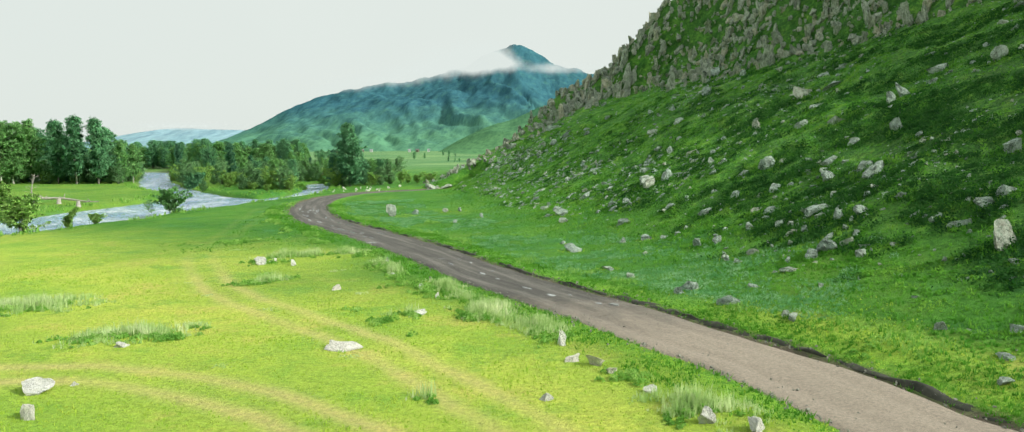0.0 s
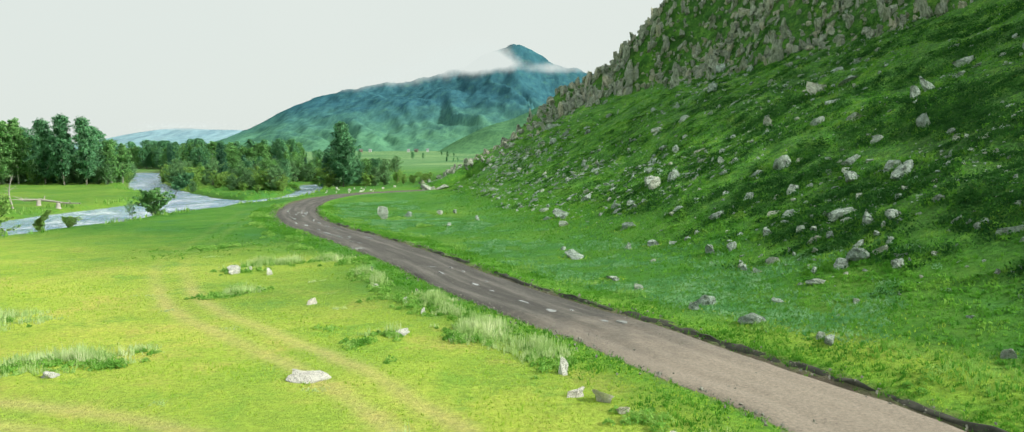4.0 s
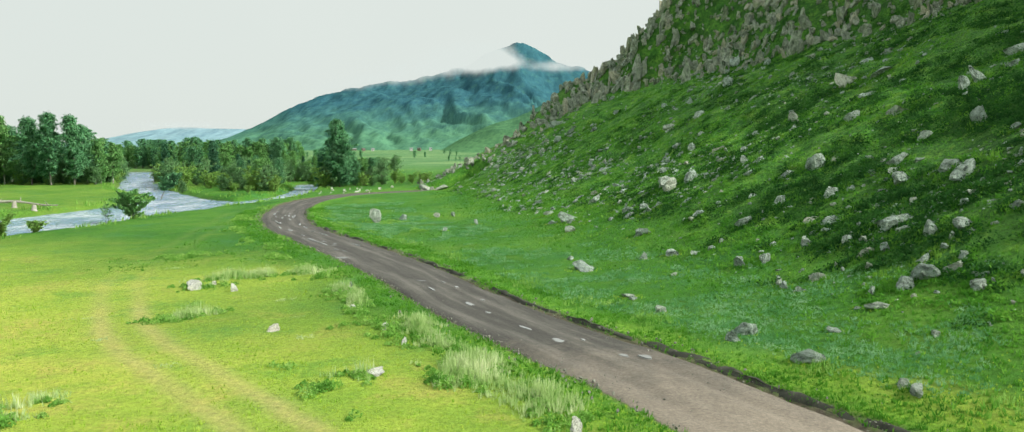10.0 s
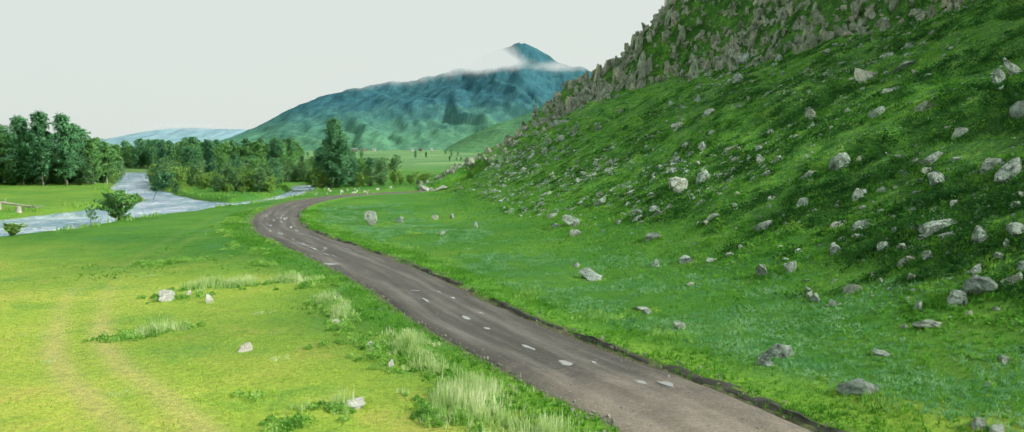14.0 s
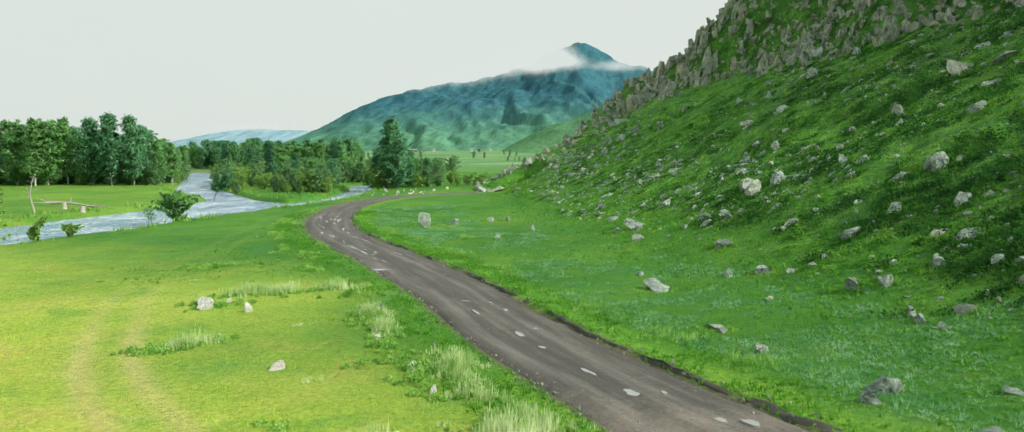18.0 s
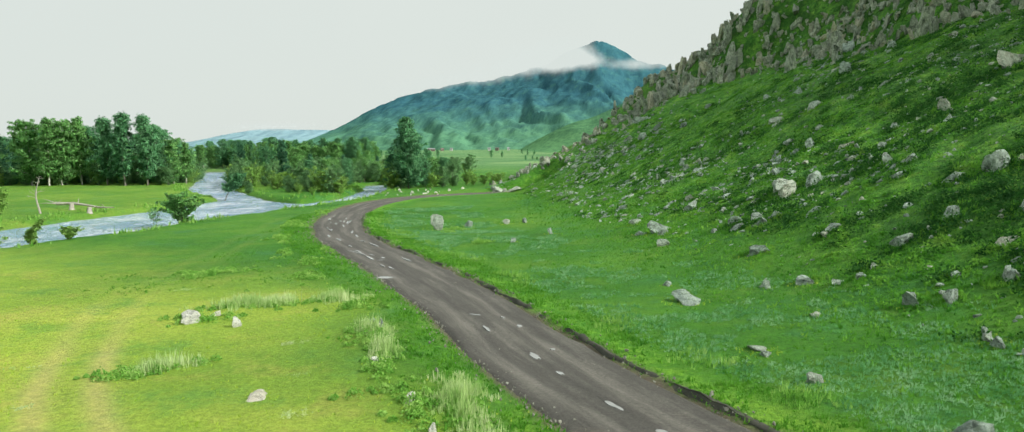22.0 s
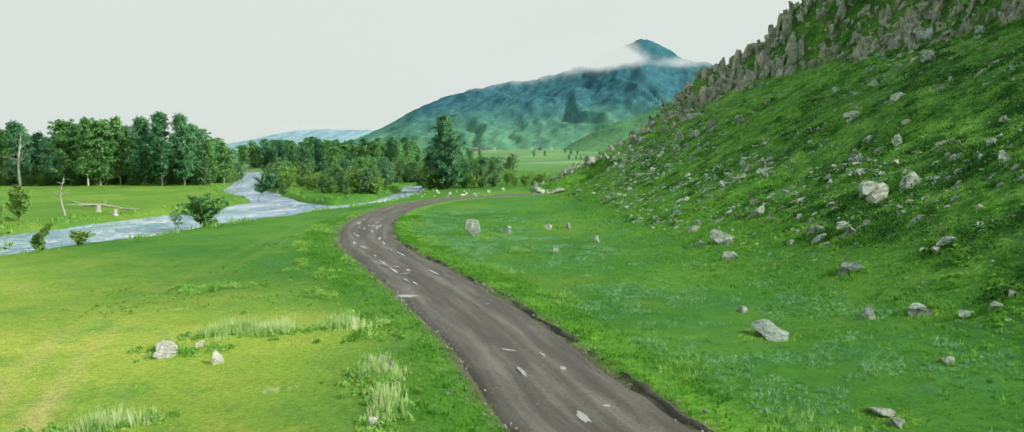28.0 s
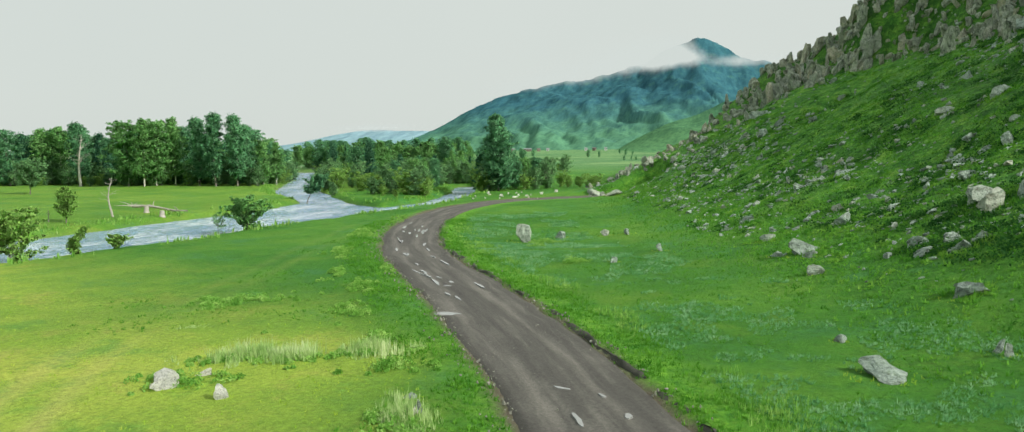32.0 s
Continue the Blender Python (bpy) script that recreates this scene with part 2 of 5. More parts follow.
def grass_material():
    m, n, l, b = mat("meadow_turf")
    broad = tex_noise(n, l, 0.07, 5, 0.65)
    mid = tex_noise(n, l, 0.55, 7, 0.75)
    fine = tex_noise(n, l, 5.0, 6, 0.8)
    clump = tex_noise(n, l, 1.5, 6, 0.8)
    yellowish = ramp(n, l, broad, [(0.32, (0.25, 0.46, 0.055)), (0.5, (0.41, 0.56, 0.075)), (0.66, (0.56, 0.62, 0.11))])
    yellowish = mix(n, l, span(n, l, mid, 0.5, 0.78, 0, 0.6), yellowish, (0.15, 0.33, 0.04))
    fresh = ramp(n, l, broad, [(0.32, (0.038, 0.17, 0.018)), (0.5, (0.07, 0.235, 0.024)), (0.66, (0.125, 0.30, 0.032))])
    fresh = mix(n, l, span(n, l, mid, 0.45, 0.75, 0, 0.6), fresh, (0.045, 0.17, 0.018))
    patchy = tex_noise(n, l, 0.2, 6, 0.72)
    fresh = mix(n, l, span(n, l, patchy, 0.52, 0.66, 0, 0.7), fresh, (0.13, 0.27, 0.03))
    fresh = mix(n, l, span(n, l, patchy, 0.46, 0.34, 0, 0.7), fresh, (0.06, 0.22, 0.075))
    yellowish = mix(n, l, span(n, l, patchy, 0.53, 0.64, 0, 0.75), yellowish, (0.56, 0.54, 0.13))
    yellowish = mix(n, l, span(n, l, patchy, 0.46, 0.36, 0, 0.7), yellowish, (0.20, 0.42, 0.05))
    fresh = mix(n, l, span(n, l, clump, 0.56, 0.68, 0, 0.6), fresh, (0.12, 0.35, 0.03))
    fresh = mix(n, l, span(n, l, clump, 0.46, 0.36, 0, 0.6), fresh, (0.035, 0.16, 0.016))
    yellowish = mix(n, l, span(n, l, clump, 0.45, 0.35, 0, 0.3), yellowish, (0.22, 0.43, 0.04))
    meadow = mix(n, l, attr(n, "lush"), yellowish, fresh)
    slope = ramp(n, l, mid, [(0.34, (0.018, 0.09, 0.016)), (0.46, (0.065, 0.235, 0.03)), (0.57, (0.135, 0.345, 0.045)), (0.7, (0.23, 0.42, 0.065))])
    slope = mix(n, l, span(n, l, clump, 0.55, 0.68, 0, 0.7), slope, (0.24, 0.37, 0.05))
    slope = mix(n, l, span(n, l, clump, 0.46, 0.36, 0, 0.7), slope, (0.02, 0.085, 0.014))
    slope = mix(n, l, span(n, l, broad, 0.5, 0.7, 0, 0.45), slope, (0.08, 0.21, 0.06))
    tussock = tex_noise(n, l, 2.7, 6, 0.78)
    slope = mix(n, l, 1.0, slope, ramp(n, l, tussock, [(0.36, (0.5, 0.54, 0.55)), (0.5, (1.0, 1.0, 1.0)), (0.64, (1.62, 1.45, 1.4))]), 'MULTIPLY')
    # Shade of near slope and crag gaps is painted in with dark growth.
    slope = mix(n, l, maths(n, l, 'MULTIPLY', attr(n, "heath_shade"), span(n, l, maths(n, l, 'ADD', clump, patchy), 0.85, 1.1, 1.0, 0.25)), slope, mix(n, l, fine, (0.008, 0.045, 0.008), (0.04, 0.13, 0.02)))
    col = mix(n, l, attr(n, "slope"), meadow, slope)
    # Distance haze is put into the far fields' colour as paler grey-green.
    col = mix(n, l, attr(n, "hazed_field"), col, ramp(n, l, tex_noise(n, l, 0.02, 5, 0.6), [(0.36, (0.07, 0.2, 0.07)), (0.5, (0.12, 0.27, 0.10)), (0.64, (0.22, 0.36, 0.14))]))
    verge = mix(n, l, attr(n, "verge"), col, mix(n, l, span(n, l, clump, 0.4, 0.6), (0.07, 0.27, 0.02), (0.2, 0.45, 0.035)))
    dry = mix(n, l, attr(n, "track"), verge, mix(n, l, mid, (0.62, 0.57, 0.19), (0.64, 0.52, 0.26)))
    grain = ramp(n, l, fine, [(0.32, (0.62, 0.65, 0.65)), (0.68, (1.28, 1.25, 1.22))])
    dry = mix(n, l, 1.0, dry, grain, 'MULTIPLY')
    bed = mix(n, l, attr(n, "bank"), dry, mix(n, l, fine, (0.09, 0.075, 0.055), (0.2, 0.17, 0.13)))
    l.new(bed, b.inputs["Base Color"])
    b.inputs["Roughness"].default_value = 0.9
    b.inputs["Specular IOR Level"].default_value = 0.2
    bump(n, l, b, maths(n, l, 'ADD', maths(n, l, 'ADD', fine, mid), clump), 0.9, 0.16)
    return m


def road_material():
    m, n, l, b = mat("packed_gravel_earth")
    co = n.new("ShaderNodeTexCoord").outputs["UV"]
    st = n.new("ShaderNodeMapping")
    st.inputs["Scale"].default_value = (1.6, 0.11, 1)
    l.new(co, st.inputs["Vector"])
    streak = tex_noise(n, l, 1.0, 5, 0.6, st.outputs[0])
    fine = tex_noise(n, l, 9.0, 7, 0.85)
    mid = tex_noise(n, l, 0.5, 6, 0.7)
    col = ramp(n, l, streak, [(0.3, (0.048, 0.047, 0.043)), (0.5, (0.088, 0.086, 0.077)), (0.66, (0.165, 0.16, 0.142))])
    col = mix(n, l, span(n, l, mid, 0.4, 0.7, 0, 0.6), col, (0.075, 0.072, 0.065))
    lane = n.new("ShaderNodeSeparateXYZ")
    l.new(co, lane.inputs[0])
    off_rut = maths(n, l, 'ABSOLUTE', maths(n, l, 'SUBTRACT', maths(n, l, 'ABSOLUTE', maths(n, l, 'ADD', lane.outputs[0], maths(n, l, 'MULTIPLY', mid, 0.5))), 1.05))
    col = mix(n, l, maths(n, l, 'MULTIPLY', span(n, l, off_rut, 0.05, 0.4, 1.0, 0.0), span(n, l, streak, 0.35, 0.6, 0.1, 0.6)), col, (0.175, 0.168, 0.15))
    col = mix(n, l, maths(n, l, 'MULTIPLY', span(n, l, maths(n, l, 'ABSOLUTE', lane.outputs[0]), 1.5, 2.2), 0.5), col, (0.06, 0.058, 0.05))
    near = n.new("ShaderNodeSeparateXYZ")
    l.new(n.new("ShaderNodeTexCoord").outputs["Object"], near.inputs[0])
    col = mix(n, l, span(n, l, maths(n, l, 'ADD', near.outputs[1], maths(n, l, 'MULTIPLY', mid, 14.0)), 37, 47, 0.85, 0.0), col, (0.325, 0.28, 0.225))
    col = mix(n, l, 1.0, col, ramp(n, l, fine, [(0.3, (0.5, 0.5, 0.5)), (0.7, (1.45, 1.42, 1.38))]), 'MULTIPLY')
    l.new(col, b.inputs["Base Color"])
    b.inputs["Roughness"].default_value = 0.85
    bump(n, l, b, maths(n, l, 'ADD', fine, streak), 0.6, 0.05)
    return m


def rock_material(name="lichen_granite", light=(0.50, 0.61, 0.54), dark=(0.065, 0.09, 0.075), warm=(0.52, 0.52, 0.40), lichen=(0.23, 0.31, 0.23)):
    m, n, l, b = mat(name)
    co = n.new("ShaderNodeTexCoord").outputs["Object"]
    info = n.new("ShaderNodeObjectInfo")
    isl = n.new("ShaderNodeNewGeometry").outputs["Random Per Island"]
    own = n.new("ShaderNodeVectorMath")
    own.operation = 'ADD'
    l.new(co, own.inputs[0])
    l.new(maths(n, l, 'MULTIPLY', info.outputs["Random"], 40.0), own.inputs[1])
    co = own.outputs[0]
    a = tex_noise(n, l, 1.5, 8, 0.75, co)
    c = tex_noise(n, l, 2.2, 4, 0.55, co)
    f = tex_noise(n, l, 9.0, 6, 0.8, co)
    g = tex_noise(n, l, 3.6, 5, 0.7, co)
    half = tuple(0.6 * p + 0.4 * q for p, q in zip(light, dark))
    col = ramp(n, l, a, [(0.38, dark), (0.47, half), (0.6, light)])
    pick = maths(n, l, 'FRACT', maths(n, l, 'ADD', info.outputs["Random"], isl))
    col = mix(n, l, span(n, l, pick, 0.65, 1.0, 0.0, 0.6), col, warm)
    col = mix(n, l, span(n, l, pick, 0.0, 0.45, 0.4, 0.0), col, tuple(0.55 * v for v in half))
    col = mix(n, l, span(n, l, g, 0.5, 0.6, 0, 0.8), col, lichen)
    col = mix(n, l, span(n, l, f, 0.56, 0.7, 0, 0.55), col, tuple(0.5 * v for v in half))
    crease = maths(n, l, 'ABSOLUTE', maths(n, l, 'SUBTRACT', c, 0.5))
    col = mix(n, l, span(n, l, crease, 0.0, 0.014, 0.55, 0.0), col, (0.025, 0.03, 0.025))
    l.new(col, b.inputs["Base Color"])
    b.inputs["Roughness"].default_value = 0.93
    b.inputs["Specular IOR Level"].default_value = 0.2
    bump(n, l, b, maths(n, l, 'ADD', maths(n, l, 'ADD', a, maths(n, l, 'MULTIPLY', f, 0.6)), span(n, l, crease, 0.0, 0.02, -0.2, 0.0)), 0.85, 0.2)
    return m


def leaf_material(name, a, c, through_light=0.5):
    m, n, l, b = mat(name)
    isl = n.new("ShaderNodeNewGeometry").outputs["Random Per Island"]
    info = n.new("ShaderNodeObjectInfo").outputs["Random"]
    col = mix(n, l, isl, a, c)
    col = mix(n, l, span(n, l, info, 0, 1, 0, 0.5), col, tuple(0.75 * v for v in a))
    l.new(col, b.inputs["Base Color"])
    b.inputs["Roughness"].default_value = 0.7
    b.inputs["Specular IOR Level"].default_value = 0.25
    t = n.new("ShaderNodeBsdfTranslucent")
    l.new(col, t.inputs[0])
    s = n.new("ShaderNodeMixShader")
    s.inputs[0].default_value = through_light
    l.new(b.outputs[0], s.inputs[1])
    l.new(t.outputs[0], s.inputs[2])
    l.new(s.outputs[0], n["Material Output"].inputs[0])
    return m


def plain_material(name, a, c, scale=3.0, rough=0.85, relief=0.3):
    m, n, l, b = mat(name)
    f = tex_noise(n, l, scale, 5, 0.7)
    l.new(ramp(n, l, f, [(0.3, a), (0.7, c)]), b.inputs["Base Color"])
    b.inputs["Roughness"].default_value = rough
    bump(n, l, b, f, relief, 0.03)
    return m


def water_material(name, ripple=1.0, foam_glint=0.0, base_tone=(0.035, 0.06, 0.065)):
    m, n, l, b = mat(name)
    co = n.new("ShaderNodeTexCoord").outputs["Object"]
    st = n.new("ShaderNodeMapping")
    st.inputs["Scale"].default_value = (1.0, 0.62, 1)
    st.inputs["Rotation"].default_value = (0, 0, radians(-12))
    l.new(co, st.inputs["Vector"])
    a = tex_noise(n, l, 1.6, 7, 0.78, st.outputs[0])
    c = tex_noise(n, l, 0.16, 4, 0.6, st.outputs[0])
    # Noise whitens the riffles and paints sky glints into the water colour.
    white = span(n, l, maths(n, l, 'ADD', a, maths(n, l, 'MULTIPLY', c, 0.7)), 0.82, 1.02, 0, foam_glint)
    l.new(mix(n, l, white, base_tone, (0.8, 0.87, 0.94)), b.inputs["Base Color"])
    b.inputs["Roughness"].default_value = 0.16
    b.inputs["IOR"].default_value = 1.33
    b.inputs["Specular IOR Level"].default_value = 0.95
    bump(n, l, b, maths(n, l, 'ADD', a, maths(n, l, 'MULTIPLY', tex_noise(n, l, 0.5, 4, 0.6, st.outputs[0]), 1.2)), ripple, 0.3)
    return m


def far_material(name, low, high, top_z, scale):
    """Grass below, scree and dark woods above, with the blue of haze painted in."""
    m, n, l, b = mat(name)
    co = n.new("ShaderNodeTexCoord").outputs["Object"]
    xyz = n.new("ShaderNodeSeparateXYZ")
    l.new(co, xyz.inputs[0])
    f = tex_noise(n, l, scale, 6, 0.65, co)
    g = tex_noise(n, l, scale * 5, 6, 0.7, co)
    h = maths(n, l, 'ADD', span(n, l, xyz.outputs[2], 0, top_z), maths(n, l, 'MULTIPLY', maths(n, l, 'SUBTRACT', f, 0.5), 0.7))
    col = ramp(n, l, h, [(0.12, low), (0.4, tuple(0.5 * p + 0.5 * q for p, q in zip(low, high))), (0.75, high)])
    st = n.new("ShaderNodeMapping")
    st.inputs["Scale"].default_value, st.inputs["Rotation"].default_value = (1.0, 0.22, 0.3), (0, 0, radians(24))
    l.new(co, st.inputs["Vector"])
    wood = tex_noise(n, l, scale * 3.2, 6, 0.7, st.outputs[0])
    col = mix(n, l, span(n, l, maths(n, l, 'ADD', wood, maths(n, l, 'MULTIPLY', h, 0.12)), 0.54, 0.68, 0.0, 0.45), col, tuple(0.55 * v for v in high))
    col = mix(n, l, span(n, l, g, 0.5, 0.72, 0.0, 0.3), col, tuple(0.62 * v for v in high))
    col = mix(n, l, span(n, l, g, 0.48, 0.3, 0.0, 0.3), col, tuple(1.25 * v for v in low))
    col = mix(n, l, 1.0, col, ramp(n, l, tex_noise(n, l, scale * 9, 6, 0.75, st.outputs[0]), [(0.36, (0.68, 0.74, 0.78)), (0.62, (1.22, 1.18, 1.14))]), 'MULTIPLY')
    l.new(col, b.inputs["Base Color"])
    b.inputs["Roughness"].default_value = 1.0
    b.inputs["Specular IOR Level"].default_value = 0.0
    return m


TURF, ROADMAT, ROCK = grass_material(), road_material(), rock_material()
PALE_ROCK = rock_material("pale_granite", (0.86, 0.87, 0.82), (0.5, 0.53, 0.47), (0.8, 0.72, 0.58), (0.68, 0.70, 0.61))
CRAG_ROCK = rock_material("crag_granite", (0.50, 0.555, 0.46), (0.045, 0.062, 0.05), (0.54, 0.49, 0.36), (0.20, 0.26, 0.18))
GRAVEL = plain_material("grey_gravel", (0.13, 0.135, 0.11), (0.33, 0.335, 0.28), 9.0)
SOIL = plain_material("dark_soil", (0.018, 0.024, 0.014), (0.085, 0.085, 0.065), 2.2, 0.95, 0.8)
# River blue and puddle grey are lifted to stand in for reflected sky.
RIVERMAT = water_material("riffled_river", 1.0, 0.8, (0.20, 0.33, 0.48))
PUDDLE = water_material("still_puddle", 0.03, 0.0, (0.3, 0.31, 0.3))
BARK = plain_material("grey_bark", (0.10, 0.09, 0.075), (0.30, 0.28, 0.24), 6.0)
DEADWOOD = plain_material("bleached_deadwood", (0.26, 0.24, 0.21), (0.52, 0.49, 0.44), 5.0)
# The blue of distance haze is mixed into these slope colours.
MOUNT = far_material("hazed_mountain_slope", (0.10, 0.25, 0.15), (0.042, 0.135, 0.172), 170, 0.009)
FARHILL = far_material("hazed_far_hill_slope", (0.22, 0.37, 0.41), (0.25, 0.40, 0.47), 120, 0.003)
FOOTHILL = far_material("foothill_grass", (0.105, 0.245, 0.11), (0.07, 0.185, 0.105), 90, 0.02)


# ---- helpers for meshes ----
def grid_mesh(name, xs, ys, z, material, layers=None, uv=None):
    """A sheet over the lines xs and ys, with heights z."""
    gx, gy = np.meshgrid(xs, ys)
    return sheet(name, gx, gy, z, material, layers, uv)


def sheet(name, gx, gy, z, material, layers=None, uv=None):
    ny, nx = gx.shape
    co = np.stack([gx, gy, z], -1).reshape(-1, 3)
    i = np.arange(nx * ny).reshape(ny, nx)
    quads = np.stack([i[:-1, :-1], i[:-1, 1:], i[1:, 1:], i[1:, :-1]], -1).reshape(-1, 4)
    me = bpy.data.meshes.new(name)
    me.from_pydata(co.tolist(), [], quads.tolist())
    me.polygons.foreach_set("use_smooth", np.ones(len(quads), bool))
    for key, values in (layers or {}).items():
        me.attributes.new(key, 'FLOAT', 'POINT').data.foreach_set("value", np.ravel(values).astype(np.float32))
    if uv is not None:
        lay = me.uv_layers.new(name="UVMap")
        lay.data.foreach_set("uv", np.stack(uv, -1).reshape(-1, 2)[quads.ravel()].astype(np.float32).ravel())
    me.materials.append(material)
    me.update()
    return me


def axis(*pieces):
    """Line positions from (start, end, step) pieces."""
    return np.concatenate([np.arange(a, b, s) for a, b, s in pieces])


def part(name, me, parent, label=""):
    ob = new(name, me)
    ob.parent = parent
    if label:
        ob["label"] = label
    return ob


def spread(first, last, start_step):
    """Steps that grow from first to last."""
    out, step, v = [], start_step, first
    while abs(v - first) < abs(last - first):
        out.append(v)
        v += step * (1 if last > first else -1)
        step *= 1.16
    return np.array([*out, last])


# ---- the land ----
gx_line = np.concatenate([spread(-80.6, -4600, 0.9)[::-1], axis((-80, -34, 0.7), (-34, 34, 0.32), (34, 62, 0.6)), spread(62.4, 4600, 0.9)])
gy_line = np.concatenate([spread(11.6, -4600, 0.9)[::-1], axis((12, 82, 0.32), (82, 168, 0.55)), spread(168.4, 4700, 0.9)])
GX, GY = np.meshgrid(gx_line, gy_line)
GZ = ground_z(GX, GY)


def land_z(x, y):
    """Heights on the ground sheet."""
    x, y = np.asarray(x, float), np.asarray(y, float)
    i = np.clip(np.searchsorted(gx_line, x) - 1, 0, len(gx_line) - 2)
    j = np.clip(np.searchsorted(gy_line, y) - 1, 0, len(gy_line) - 2)
    u, v = (x - gx_line[i]) / (gx_line[i + 1] - gx_line[i]), (y - gy_line[j]) / (gy_line[j + 1] - gy_line[j])
    return (GZ[j, i] * (1 - u) + GZ[j, i + 1] * u) * (1 - v) + (GZ[j + 1, i] * (1 - u) + GZ[j + 1, i + 1] * u) * v


def gz(x, y):
    return float(land_z(x, y))


road_d = line_dist(GX, GY, ROAD[::3])
wob = 0.35 * vnoise(GX / 1.3, GY / 1.3, 71)


def ruts(d, spread_by=0.85, width=0.4):
    return np.exp(-(((np.abs(d) - spread_by) / width) ** 2))


def heath_shade_at(x, y):
    """How thickly dark heathy growth and painted-in shade cover the slope: near its high shoulder and below the crags.
    """
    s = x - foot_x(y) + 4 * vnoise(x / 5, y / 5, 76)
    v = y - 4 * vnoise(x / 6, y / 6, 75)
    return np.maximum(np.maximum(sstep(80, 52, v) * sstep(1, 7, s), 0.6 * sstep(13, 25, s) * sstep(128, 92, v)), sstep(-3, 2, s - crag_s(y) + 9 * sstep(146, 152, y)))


def greenness(x, y):
    """0 on the bright yellow-green meadow, 1 on the darker green nearer the road's bend."""
    return sstep(30, 60, y + 0.5 * x + 9 * vnoise(x / 14, y / 14, 74))


track_m = np.maximum(ruts(line_dist(GX, GY, TRACK) + 0.2 * wob) * (0.62 - 0.55 * sstep(42, 58, GY)), 0.7 * ruts(line_dist(GX, GY, TRACK_B) + 0.2 * wob))
track_m = 1.15 * track_m * (0.8 + 0.25 * vnoise(GX / 3.5, GY / 3.5, 72))
wet = wet_dist(GX, GY) + 0.5 * vnoise(GX / 4, GY / 4, 61)
layers = dict(
    # first layer: darker green turf by position along and across the meadow
    lush=np.clip(greenness(GX, GY) + 0.9 * sstep(4, 8, road_d) + 0.75 * sstep(2.5, 6, road_d) * sstep(26, 44, GY) + 0.4 * sstep(9, 2, -road_d) * sstep(0, 1, -road_d), 0, 1) * (1 - 0.2 * sstep(-56, -66, GX)),
    slope=sstep(2.0, 9.0, hill(GX, GY) + 1.5 * vnoise(GX / 5, GY / 5, 73) + 3 * sstep(6, 14, GX - foot_x(GY) + 8)) * 0.999,
    verge=sstep(ROAD_HALF + 2.6, ROAD_HALF + 0.5, np.abs(road_d) + wob) * np.where(road_d > 0, 0.75, 0.75 - 0.45 * sstep(34, 46, GY)),
    heath_shade=heath_shade_at(GX, GY),
    hazed_field=sstep(190, 330, GY + 0.25 * GX),
    track=np.clip(track_m, 0, 1), bank=np.maximum(sstep(0.6, -0.6, wet), sstep(ROAD_HALF + 0.5, ROAD_HALF - 0.1, np.abs(road_d) + 0.5 * wob)))
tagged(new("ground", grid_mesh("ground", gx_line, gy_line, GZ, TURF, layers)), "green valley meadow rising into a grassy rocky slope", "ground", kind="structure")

# the road: a ribbon with two wheel ruts and a low crown
road_line = ROAD
tang = np.gradient(road_line, axis=0)
tang /= np.linalg.norm(tang, axis=1)[:, None]
across = np.linspace(-1, 1, 25)
edge = ROAD_HALF + 0.16 + 0.22 * vnoise(np.arange(len(road_line)) / 2.7, np.zeros(len(road_line)), 81) + 0.16 * vnoise(np.arange(len(road_line)) / 9.0, np.zeros(len(road_line)), 84)
rx = road_line[:, :1] + tang[:, 1:] * across * edge[:, None]
ry = road_line[:, 1:] - tang[:, :1] * across * edge[:, None]
rz = -0.10 + 0.06 * (1 - across**2) - 0.05 * np.exp(-(((np.abs(across) - 0.42) / 0.12) ** 2)) - 0.22 * sstep(0.86, 1.0, np.abs(across)) + 0.02 * vnoise(rx / 0.8, ry / 0.8, 82) + 0.03 * vnoise(rx / 3, ry / 3, 83)
along = np.repeat(np.r_[0, np.cumsum(np.linalg.norm(np.diff(road_line, axis=0), axis=1))][:, None], len(across), 1)
road_ob = new("road", sheet("road", rx[:, ::-1], ry[:, ::-1], rz[:, ::-1], ROADMAT, uv=((across * ROAD_HALF)[None, ::-1] + 0 * along, along)))
tagged(road_ob, "grey unpaved gravel road with worn wheel ruts", "road", kind="structure")


def river_surface():
    xs, ys = axis((-170, -28, 1.0)), axis((10, 300, 1.0))
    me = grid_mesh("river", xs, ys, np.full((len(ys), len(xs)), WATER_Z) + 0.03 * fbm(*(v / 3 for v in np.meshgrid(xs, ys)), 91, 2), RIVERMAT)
    bm = bmesh.new()
    bm.from_mesh(me)
    cx = np.array([f.calc_center_median()[:2] for f in bm.faces])
    far = wet_dist(cx[:, 0], cx[:, 1]) > 3
    bmesh.ops.delete(bm, geom=[f for f, k in zip(bm.faces, far) if k], context='FACES')
    bm.to_mesh(me)
    bm.free()
    tagged(new("water", me), "shallow pale rippling river", "river", kind="structure")


river_surface()


